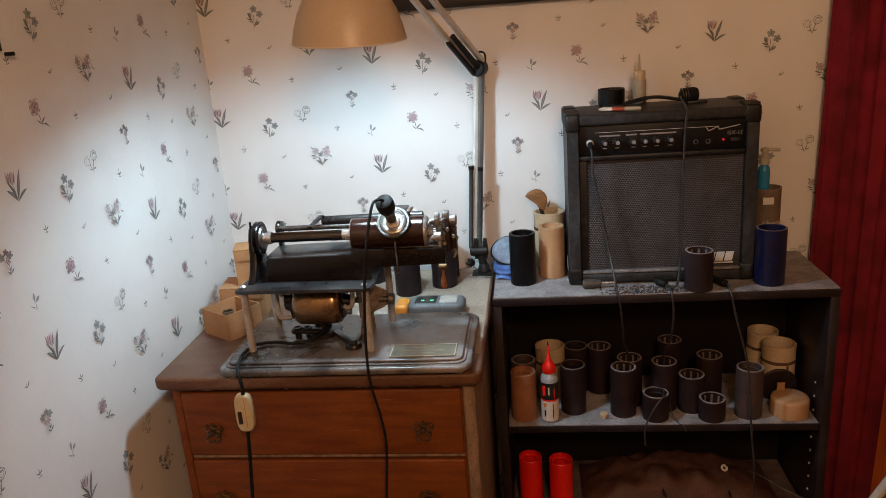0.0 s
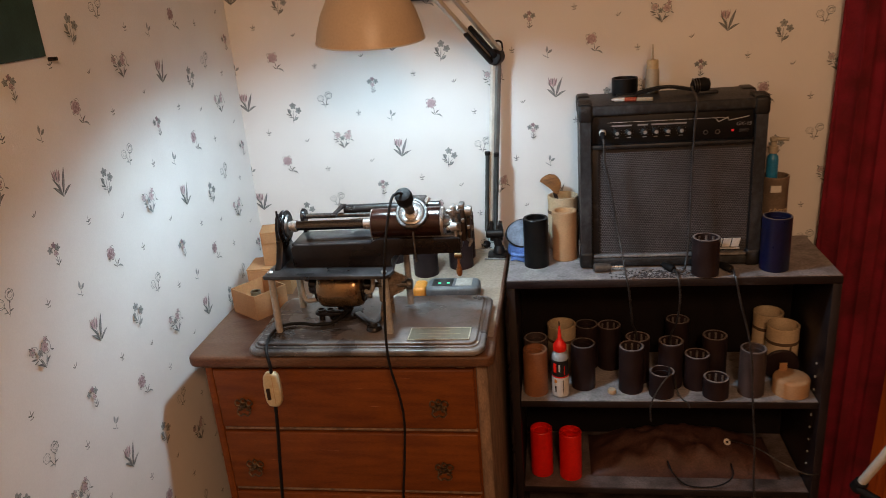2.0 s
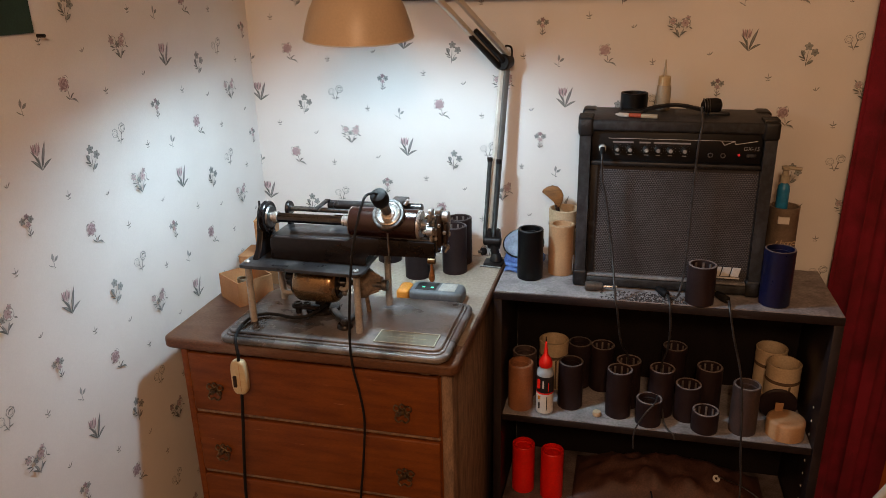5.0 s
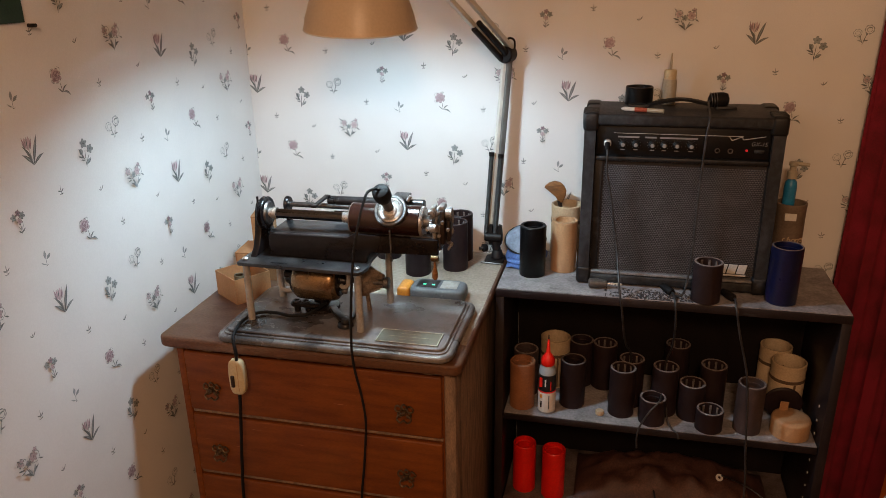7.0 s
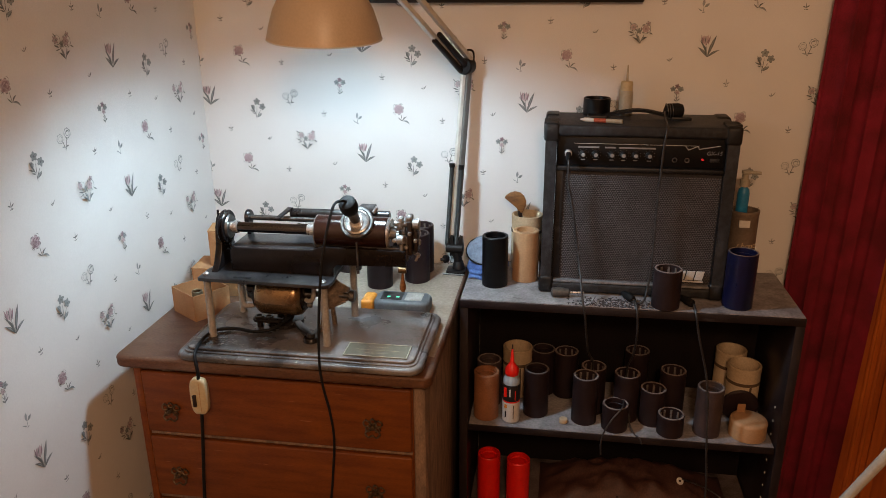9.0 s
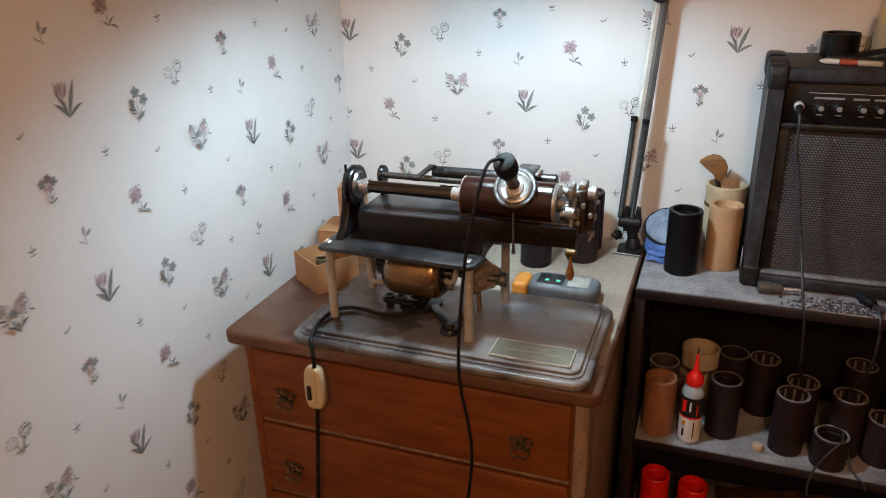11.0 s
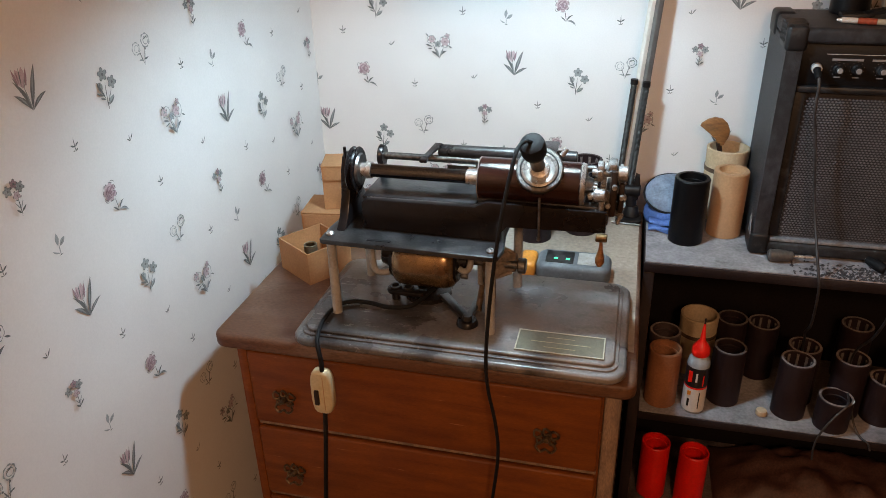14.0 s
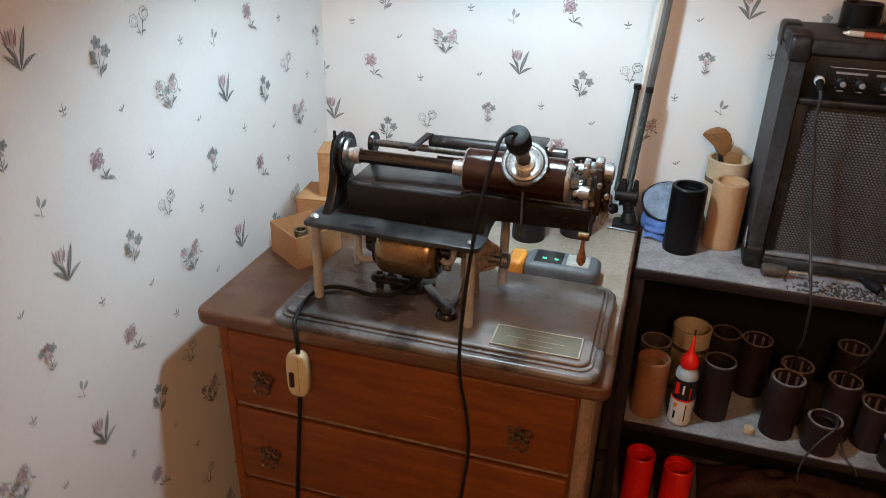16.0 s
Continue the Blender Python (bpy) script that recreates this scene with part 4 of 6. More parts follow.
# ---- the cylinder machine ----
def build_machine():
    a = thing("phonograph_machine", (0.395, -0.467, 0.7755), "antique black cylinder phonograph machine on a dusty dark base", "phonograph")
    # base with an ogee edge
    base = slab(bmesh.new(), rounded(0.1680, 0.609, -0.588, -0.352, 0.781, 0.026), (0, 0, 0.0128), 0.0056, 5)
    b = part("base", base, BASE, a, "dusty dark moulded base board", 60)
    part("base_step", slab(bmesh.new(), rounded(0.1785, 0.5985, -0.5775, -0.3625, 0.7938, 0.018), (0, 0, 0.0026), 0.0012, 3), BASE, b, "", 60)
    part("base_top", slab(bmesh.new(), rounded(0.1835, 0.5935, -0.5725, -0.3675, 0.7965, 0.016), (0, 0, 0.0049), 0.0030, 4), BASE, b, "", 60)
    for x in (0.192, 0.585):
        for y in (-0.562, -0.380):
            part("foot", rodm((x, y, 0.7755), (x, y, 0.781), 0.012, segs=16), BAKELITE, b, "small pale rubber foot")
    pl = part("name_plate", boxm(0.462, 0.575, -0.5595, -0.512, 0.8016, 0.8030, 0.0004, 1), PLATE, a, "engraved brass name plate")
    for x0, x1, y0, y1 in ((0.4625, 0.5745, -0.5590, -0.5573), (0.4625, 0.5745, -0.5142, -0.5125), (0.4625, 0.4642, -0.5572, -0.5143), (0.5728, 0.5745, -0.5572, -0.5143)):
        part("border", boxm(x0, x1, y0, y1, 0.8031, 0.8036), PLATE_EDGE, pl)
    for k in range(3):
        w = (0.018, 0.038, 0.020)[k]
        part("engraved_line", boxm(0.5185 - w, 0.5185 + w, -0.5255 - 0.0110 * k, -0.5243 - 0.0110 * k, 0.8031, 0.8032), BAKELITE, pl)
    pl.location += Vector((0.006, -0.005, 0))
    # posts
    for x, y in ((0.2145, -0.524), (0.431, -0.532), (0.226, -0.415), (0.447, -0.405)):
        part("post", rodm((x, y, 0.8015), (x, y, 0.9115), 0.0068, 0.0062, 18), POST, a, "pale painted round post")
        part("post_screw", lathe(bmesh.new(), [(0.0052, 0), (0.0056, 0.002), (0.003, 0.0042)], Matrix.Translation((x, y, 0.9185)), 14), CHROME, a, "slotted nickel screw")
    # bed plate with the raised body and the arm
    z = 0.9185
    out = [(0.205, -0.538), (0.209, -0.541), (0.436, -0.547), (0.443, -0.541), (0.446, -0.52), (0.441, -0.475), (0.441, -0.425), (0.456, -0.417), (0.456, -0.40), (0.219, -0.395), (0.205, -0.50)]
    bed = part("bed_plate", slab(bmesh.new(), [(x, y, z - 0.0070) for x, y in out], (0, 0, 0.0068), 0.0015), IRON_DUST, a, "black cast iron bed plate")
    part("slot", boxm(0.268, 0.300, -0.5325, -0.5275, z - 0.0001, z + 0.0004), RUBBER, bed)
    body = [(0.251, -0.4985, z), (0.4375, -0.5025, z), (0.4395, -0.5025, 0.931), (0.446, -0.5025, 0.9385), (0.568, -0.4995, 0.9400), (0.568, -0.4995, 0.9675), (0.420, -0.5025, 0.9705), (0.411, -0.5020, 0.967), (0.404, -0.5018, 0.9625), (0.256, -0.4985, 0.9600), (0.251, -0.4985, 0.955)]
    part("front_rail", slab(bmesh.new(), body, (0, 0.012, 0), 0.0015), IRON, a, "black enamelled casting with stepped top edge")
    deck = [(0.249, -0.4865, 0.9555), (0.403, -0.4895, 0.9580), (0.403, -0.415, 0.9580), (0.249, -0.415, 0.9555)]
    part("deck", slab(bmesh.new(), deck, (0, 0, 0.0042), 0.001), IRON_DUST, a, "dusty black deck")
    part("rear_rail", boxm(0.245, 0.555, -0.4145, -0.402, z, 0.9530, 0.002), IRON, a)
    part("front_lip", boxm(0.406, 0.558, -0.4902, -0.4755, 0.9640, 0.9700, 0.0015), IRON_DUST, a)
    end = [(-0.5120, 0.9186), (-0.4980, 0.9320), (-0.4860, 0.9560), (-0.4800, 0.9900), (-0.4720, 1.0060), (-0.4600, 1.0100), (-0.4480, 1.0060), (-0.4400, 0.9900), (-0.4330, 0.9500), (-0.4100, 0.9186)]
    part("end_bracket", slab(bmesh.new(), [(0.2180, y, h) for y, h in end], (0.013, 0, 0), 0.002), IRON, a, "black cast end bracket")
    part("bracket_pin", rodm((0.2240, -0.474, 1.004), (0.2240, -0.474, 1.020), 0.0022, segs=8), IRON, a)
    # pulley, shaft and mandrel
    ax = Vector((0.002, -0.470, 0.9895))
    def along(x0, x1, r, r1=None, bevel=0.0):
        return rodm(ax + Vector((x0, 0, 0)), ax + Vector((x1, 0, 0)), r, r1, 28, bevel)
    pm = axis(ax + Vector((0.2285, 0, 0)), ax + Vector((1, 0, 0)))[0]
    pul = part("pulley", lathe(bmesh.new(), [(0.010, 0), (0.0285, 0.0005), (0.0295, 0.002), (0.0255, 0.0055), (0.0295, 0.009), (0.0285, 0.0105), (0.012, 0.011)], pm, 36), IRON, a, "black grooved pulley wheel")
    part("face", along(0.2398, 0.2432, 0.0215, 0.0195), STEEL, pul, "dull nickel pulley face")
    part("collar", along(0.2434, 0.2500, 0.0095, 0.0085), CHROME, pul)
    part("hub", along(0.2502, 0.2570, 0.0115, 0.0108), CHROME, pul)
    shaft = part("shaft", along(0.2572, 0.3940, 0.0088), POLISHED, a, "polished dark shaft")
    part("shaft_end", along(0.3850, 0.4030, 0.0096, 0.0096, 0.001), CHROME, shaft)
    cyl = part("wax_cylinder", along(0.4045, 0.5310, 0.0268, 0.0274, 0.0012), WAX_SHINY, a, "glossy dark brown wax cylinder")
    part("end_edge", ring(bmesh.new(), ax + Vector((0.4032, 0, 0)), ax + Vector((0.4044, 0, 0)), 0.0268, 0.020, 36, 0.0003), WAX_RIM, cyl)
    part("mandrel_cap", along(0.5312, 0.5370, 0.0272, 0.0262, 0.001), CHROME, a, "nickel mandrel end ring")
    part("mandrel_hub", along(0.5372, 0.5480, 0.0120, 0.0080), STEEL, a)
    # rear rod, guide tube and carriage
    rx = Vector((0.003, -0.414, 0.990))
    rr = part("feed_rod", rodm(rx + Vector((0.256, 0, 0)), rx + Vector((0.545, 0, 0)), 0.0048, segs=16), STEEL, a, "dark steel feed rod")
    part("knob", rodm(rx + Vector((0.2480, 0, 0)), rx + Vector((0.2556, 0, 0)), 0.0150, 0.0140, 24, 0.001), IRON, rr, "black round end knob")
    part("rod_stand", boxm(0.2515, 0.2580, -0.4215, -0.4065, z, 0.9765, 0.001), IRON, a)
    part("rod_stand", boxm(0.539, 0.549, -0.422, -0.406, 0.9535, 0.9845, 0.001), IRON, a)
    tb = part("guide_tube", rodm((0.335, -0.408, 0.9995), (0.523, -0.410, 1.0015), 0.0088, segs=20, bevel=0.0015), IRON_DUST, a, "black guide tube")
    fork = [(0.322, -0.4455, 1.0000), (0.329, -0.4465, 1.0000), (0.3415, -0.413, 1.0080), (0.3305, -0.411, 1.0076)]
    part("follower_arm", slab(bmesh.new(), fork, (0, 0, 0.0040), 0.001), IRON_DUST, a, "flat black follower arm")
    part("follower_foot", boxm(0.3205, 0.3305, -0.4570, -0.4458, 0.9985, 1.0030, 0.001), IRON, a)
    part("backing_strip", boxm(0.348, 0.538, -0.4155, -0.4135, 0.9640, 0.9820), BROWN_PLASTIC, a)
    part("paper_tag", boxm(0.3780, 0.3970, -0.4170, -0.4160, 0.9695, 0.9815), LABEL_WHITE, a, "small white paper tag")
    # recorder head
    c, n = Vector((0.4835, -0.490, 1.0120)), Vector((0.02, -0.72, 0.62)).normalized()
    m = axis(c, c + n)[0]
    ddisc = part("recorder_rim", ring(bmesh.new(), c - n * 0.004, c + n * 0.005, 0.0290, 0.0225, 40, 0.0015), STEEL, a, "dull steel recorder rim")
    part("recorder_face", lathe(bmesh.new(), [(0.0222, -0.003), (0.0222, 0.0052), (0.0195, 0.0066), (0.0165, 0.0048), (0.0125, 0.0050), (0.0115, 0.0078), (0.0085, 0.0085)], m, 40), CHROME, ddisc, "bright nickel recorder face")
    part("thumb_screw", rodm((0.507, -0.468, 1.024), (0.5135, -0.466, 1.0335), 0.0034, segs=12, bevel=0.0008), CHROME, ddisc)
    part("lift_pin", rodm((0.4865, -0.5100, 0.985), (0.4880, -0.5125, 0.936), 0.0017, segs=10), STEEL, ddisc, "thin steel lift rod")
    part("pin_tip", rodm((0.4880, -0.5125, 0.9355), (0.4880, -0.5125, 0.930), 0.0026, segs=10), STEEL, ddisc)
    part("carriage", boxm(0.470, 0.499, -0.474, -0.410, 1.0180, 1.0230, 0.002), IRON, a)
    # right-hand clutch and gears
    mech = part("clutch_frame", boxm(0.5640, 0.5700, -0.487, -0.438, 0.9440, 0.9900, 0.003), STEEL, a, "dusty grey clutch frame")
    for x, y, zz, r, w, mt, teeth in ((0.5490, -0.460, 0.986, 0.0205, 0.0040, NICKEL, 34), (0.5580, -0.456, 0.990, 0.0225, 0.0050, NICKEL, 30), (0.5715, -0.452, 0.984, 0.0165, 0.006, BROWN_PLASTIC, 24), (0.5790, -0.455, 0.992, 0.0205, 0.004, NICKEL, 30)):
        bm = bmesh.new()
        mm = axis((x, y, zz), (x + 1, y, zz))[0]
        nn = teeth * 2
        for side in (0, w):
            for k in range(nn):
                q = r if k % 2 else r - 0.0014
                bm.verts.new(mm @ Vector((q * math.cos(math.pi * k / teeth), q * math.sin(math.pi * k / teeth), side)))
        bm.verts.ensure_lookup_table()
        for k in range(nn):
            bm.faces.new((bm.verts[k], bm.verts[(k + 1) % nn], bm.verts[nn + (k + 1) % nn], bm.verts[nn + k]))
        bm.faces.new(bm.verts[:nn][::-1])
        bm.faces.new(bm.verts[nn:])
        part("gear", bm, mt, mech, "dusty toothed gear")
    part("clutch_knob", rodm((0.5535, -0.4840, 0.9830), (0.5660, -0.4900, 0.9860), 0.0085, 0.0070, 18, 0.001), NICKEL, mech, "nickel clutch knob")
    part("knob_nose", rodm((0.5440, -0.4830, 0.9800), (0.5534, -0.4840, 0.9829), 0.0042, 0.0046, 14), CHROME, mech)
    part("clutch_lever", rodm((0.5600, -0.4900, 0.9780), (0.5620, -0.4925, 0.9460), 0.0036, 0.0044, 12), NICKEL, mech, "nickel clutch lever")
    part("screw_spindle", rodm((0.546, -0.472, 1.007), (0.588, -0.472, 1.008), 0.0046, segs=14), NICKEL, mech)
    part("spindle_cap", rodm((0.5765, -0.472, 1.008), (0.589, -0.472, 1.008), 0.0092, segs=18, bevel=0.001), NICKEL, mech)
    for x0, x1, y0, y1, z0, z1, mt in ((0.5520, 0.5600, -0.482, -0.462, 0.9990, 1.0200, NICKEL), (0.5690, 0.5775, -0.486, -0.466, 0.9560, 1.0150, BROWN_PLASTIC), (0.5650, 0.5755, -0.480, -0.455, 1.0120, 1.0220, NICKEL), (0.5800, 0.5865, -0.482, -0.462, 0.9600, 0.9980, BROWN_PLASTIC)):
        part("small_bracket", boxm(x0, x1, y0, y1, z0, z1, 0.0025), mt, mech)
    for x, zz in ((0.5680, 0.9720), (0.5745, 0.9960), (0.5840, 0.9840), (0.5560, 1.0130)):
        part("screw", rodm((x, -0.4860, zz), (x, -0.4905, zz), 0.0034, segs=12, bevel=0.0006), NICKEL, mech)
    rnd = random.Random(11)
    for k in range(16):
        x, y2, zz = rnd.uniform(0.551, 0.586), rnd.uniform(-0.490, -0.462), rnd.uniform(0.952, 1.016)
        r, n = rnd.uniform(0.0032, 0.0068), rnd.uniform(0.008, 0.018)
        v = Vector((rnd.uniform(-1, 1), rnd.uniform(-1, -0.2), rnd.uniform(-0.8, 0.8))).normalized() * n
        bm = lathe(bmesh.new(), [(r * 0.5, 0), (r, 0.12 * n), (r, 0.4 * n), (r * 0.62, 0.5 * n), (r * 0.62, 0.88 * n), (r * 0.45, n)], axis((x, y2 + 0.006, zz), Vector((x, y2 + 0.006, zz)) + v)[0], 14)
        part("casting_lug", bm, (CASTING, CASTING, NICKEL, IRON_DUST)[k % 4], mech)
    dr = part("drain_tap", rodm((0.5570, -0.5050, 0.9370), (0.5710, -0.5050, 0.9370), 0.0052, segs=16, bevel=0.001), BRASS_OLD, a, "old brass tap")
    part("tap_handle", lathe(bmesh.new(), [(0.0020, 0), (0.0026, -0.010), (0.0055, -0.022), (0.0056, -0.028), (0.0030, -0.033)], Matrix.Translation((0.5640, -0.5055, 0.9320)), 16), SPOON, dr, "small turned wooden handle")
    # motor hung under the bed
    mo = Vector((0.009, -0.470, 0.8680))
    mx = axis(mo + Vector((0.283, 0, 0)), mo + Vector((1, 0, 0)))[0]
    motor = part("motor", lathe(bmesh.new(), [(0.0300, -0.004), (0.0350, -0.001), (0.0378, 0.004), (0.0388, 0.012), (0.0390, 0.062), (0.0380, 0.071), (0.0352, 0.0785), (0.0300, 0.082)], mx, 40), GOLD, a, "tarnished brass-coloured motor shell")
    part("end_bell", lathe(bmesh.new(), [(0.008, -0.026), (0.012, -0.024), (0.018, -0.010), (0.0290, -0.008), (0.0298, -0.0045)], mx, 32), IRON, motor, "black motor end bell")
    part("end_bell", lathe(bmesh.new(), [(0.0295, 0.0823), (0.0280, 0.0845), (0.0150, 0.0860), (0.0115, 0.0960), (0.008, 0.0975)], mx, 32), IRON, motor, "black motor end bell")
    part("motor_shaft", rodm(mo + Vector((0.378, 0, 0.002)), mo + Vector((0.447, 0, 0.002)), 0.0055, segs=14), STEEL, motor)
    part("shaft_knob", rodm(mo + Vector((0.448, 0, 0.002)), mo + Vector((0.459, 0, 0.002)), 0.0105, segs=20, bevel=0.0015), STEEL, motor, "dull metal shaft knob")
    part("brush_holder", rodm(mo + Vector((0.264, -0.018, 0.014)), mo + Vector((0.279, -0.018, 0.014)), 0.0085, segs=16, bevel=0.001), IRON, motor)
    bm = bmesh.new()
    tube(bm, [(0.250, -0.462, 0.911), (0.2505, -0.470, 0.885), (0.2545, -0.474, 0.846), (0.270, -0.474, 0.842), (0.284, -0.470, 0.846)], 0.0046, 10, 6)
    part("motor_hanger", bm, POST, motor, "pale painted wire hanger")
    part("hanger_strap", boxm(0.300, 0.312, -0.462, -0.446, 0.8860, 0.9114), IRON, motor)
    part("hanger_strap", boxm(0.332, 0.344, -0.462, -0.446, 0.8860, 0.9114), IRON, motor)
    for x, y2, zz, r, n in ((0.374, -0.488, 0.884, 0.0046, 0.016), (0.392, -0.486, 0.872, 0.0038, 0.020), (0.386, -0.484, 0.856, 0.0054, 0.012), (0.268, -0.486, 0.893, 0.0050, 0.013)):
        part("terminal", rodm((x, y2, zz - n / 2), (x, y2 + 0.012, zz + n / 2), r, r * 0.8, 14, 0.0008), CASTING, motor, "dusty grey terminal post")
    part("terminal_strip", boxm(0.362, 0.398, -0.482, -0.472, 0.8885, 0.9114, 0.002), IRON, motor)
    bell = part("governor_bell", lathe(bmesh.new(), [(0.0300, 0), (0.0310, 0.002), (0.0290, 0.010), (0.0215, 0.020), (0.0150, 0.030), (0.0125, 0.040), (0.0080, 0.041)], axis(mo + Vector((0.4035, 0.012, 0)), mo + Vector((1, 0.012, 0)))[0], 28), DUSTY_TAN, a, "dust-covered cast governor bell")
    for ang in (20, 90, 160, 235, 305):
        u = Vector((0, math.cos(radians(ang)), math.sin(radians(ang))))
        q = mo + Vector((0.4035, 0.012, 0))
        part("web", rodm(q + u * 0.030, q + u * 0.014 + Vector((0.036, 0, 0)), 0.0022, segs=8), DUSTY_TAN, bell)
    for x in (0.4050, 0.4180):
        part("governor_leg", rodm((x, -0.482 + 3 * (x - 0.405), 0.8012), (x + 0.004, -0.463, 0.846), 0.0046, 0.0036, 12), DUSTY_TAN, a, "dusty cast governor leg")
    bm = bmesh.new()
    tube(bm, [(0.396, -0.478, 0.911), (0.3965, -0.484, 0.890), (0.394, -0.486, 0.868), (0.386, -0.486, 0.862), (0.379, -0.484, 0.864)], 0.0042, 10, 6)
    part("motor_hanger", bm, POST, motor, "pale painted wire hanger")
    br = part("governor_bracket", boxm(0.402, 0.410, -0.474, -0.426, 0.8360, 0.9112, 0.002), POST, a, "pale painted bearing bracket")
    part("bearing", rodm((0.396, -0.450, 0.879), (0.4015, -0.450, 0.879), 0.010, segs=18), STEEL, br)
    # governor and linkage on the base
    gz = 0.8016
    part("motor_foot", lathe(bmesh.new(), [(0.034, 0), (0.033, 0.006), (0.016, 0.010), (0.014, 0.0225)], Matrix.Translation((0.325, -0.450, gz)), 28), IRON, a, "black cast motor foot")
    ear = rounded(0.272, 0.330, -0.486, -0.462, gz + 0.0122, 0.011)
    fl = part("cast_lug", slab(bmesh.new(), ear, (0, 0, 0.006), 0.0015), IRON, a, "black cast lug with holes")
    for x in (0.284, 0.302):
        part("lug_ring", ring(bmesh.new(), (x, -0.474, gz + 0.0184), (x, -0.474, gz + 0.0215), 0.0085, 0.0050, 20, 0.0006), IRON_DUST, fl)
    part("lug_stud", rodm((0.284, -0.474, gz), (0.284, -0.474, gz + 0.012), 0.006, segs=12), IRON, fl)
    def lever(p, q, w, h, mt, name, z0):
        d = (Vector(q) - Vector(p)).normalized()
        s = Vector((-d.y, d.x)) * w
        o = [(p[0] + s.x, p[1] + s.y, z0), (p[0] - s.x, p[1] - s.y, z0), (q[0] - s.x, q[1] - s.y, z0), (q[0] + s.x, q[1] + s.y, z0)]
        return part(name, slab(bmesh.new(), o, (0, 0, h), 0.0015), mt, a, "flat black linkage lever")
    lever((0.352, -0.465), (0.398, -0.520), 0.0068, 0.007, IRON_DUST, "linkage_lever", gz + 0.0040)
    lever((0.398, -0.518), (0.402, -0.455), 0.0052, 0.006, IRON_DUST, "linkage_lever", gz + 0.002)
    part("linkage_pivot", rodm((0.398, -0.520, gz), (0.398, -0.520, gz + 0.0085), 0.0150, 0.0135, 24, 0.0015), IRON, a)
    part("linkage_nut", rodm((0.398, -0.520, gz + 0.0086), (0.398, -0.520, gz + 0.0150), 0.0072, 0.0062, 12), IRON_DUST, a)
    # wire from the motor to the switch
    bm = bmesh.new()
    tube(bm, [(0.336, -0.458, 0.815), (0.316, -0.496, 0.808), (0.285, -0.506, 0.806), (0.252, -0.500, 0.8058), (0.226, -0.503, 0.8060), (0.2095, -0.520, 0.806), (0.2065, -0.558, 0.8055), (0.2110, -0.590, 0.799), (0.2165, -0.600, 0.785), (0.2185, -0.601, 0.770), (0.218, -0.601, 0.756)], 0.0031, 8)
    part("power_cord", bm, RUBBER, a, "dusty black fabric-covered cord")
    a.location, a.scale = (0.3850, -0.4660, 0.7755), (0.979, 1, 1)
    return a


DUSTY_TAN = material("tan_dusty_casting", (0.27, 0.205, 0.150), 0.75, 0.0, var=0.45, scale=70, second=(0.11, 0.082, 0.062), amount=0.4)
NICKEL = material("dusty_nickel", (0.46, 0.45, 0.44), 0.42, 0.55, var=0.5, scale=90, fine=500, bump=0.3, second=(0.20, 0.19, 0.18))
CASTING = material("dusty_grey_casting", (0.26, 0.26, 0.265), 0.6, 0.2, var=0.5, scale=120, second=(0.12, 0.115, 0.11))
WAX_SHINY = material("polished_brown_wax", (0.026, 0.0085, 0.0065), 0.15, var=0.2, scale=40, bump=0.02)
build_machine()

# microphone clipped on the recorder head, with its lead
mic = thing("microphone", (0.4700, -0.496, 1.020), "small black microphone set in the recorder head", "microphone")
mc, mn = Vector((0.4700, -0.4910, 1.0172)), Vector((-0.09, -0.62, 0.78)).normalized()
part("stem", lathe(bmesh.new(), [(0.0085, 0.0), (0.0085, 0.014), (0.0098, 0.022), (0.0118, 0.027)], axis(mc, mc + mn)[0], 24), BROWN_PLASTIC, mic, "dark brown stem")
part("head", lathe(bmesh.new(), [(0.0120, 0.0272), (0.0146, 0.033), (0.0152, 0.040), (0.0150, 0.047), (0.0140, 0.0515), (0.0110, 0.0535), (0.004, 0.0540)], axis(mc, mc + mn)[0], 28), RUBBER, mic, "black rubber head")
bm = bmesh.new()
top = mc + mn * 0.0530
tube(bm, [top, top + Vector((-0.006, -0.010, 0.004)), (0.4540, -0.560, 1.060), (0.4470, -0.582, 1.020), (0.4410, -0.598, 0.970), (0.4330, -0.601, 0.890), (0.4290, -0.602, 0.812), (0.4320, -0.602, 0.765), (0.4410, -0.601, 0.715), (0.4450, -0.599, 0.660), (0.4380, -0.598, 0.580), (0.4250, -0.596, 0.450), (0.4350, -0.597, 0.250), (0.4400, -0.598, 0.05), (0.45, -0.63, 0.004)], 0.0023, 8)
part("lead", bm, RUBBER, mic, "thin black lead hanging to the floor")

# in-line switch
sw = thing("inline_switch", (0.210, -0.597, 0.69), "cream bakelite in-line cord switch hanging on its cord", "switch")
o = []
for k in range(28):
    t = 2 * math.pi * k / 28
    c, s = math.cos(t), math.sin(t)
    o.append((0.209 + 0.0155 * math.copysign(abs(c) ** 0.55, c), -0.589, 0.7235 + 0.0345 * math.copysign(abs(s) ** 0.62, s)))
part("shell", slab(bmesh.new(), o, (0, -0.016, 0), 0.0045, 4), BAKELITE, sw, "cream bakelite shell", 50)
part("rocker", boxm(0.2000, 0.2065, -0.6090, -0.6045, 0.706, 0.729, 0.0015), BROWN_PLASTIC, sw, "dark brown rocker")
part("seam", boxm(0.2125, 0.2135, -0.6056, -0.6044, 0.697, 0.750, 0.0002), TAN, sw)
bm = bmesh.new()
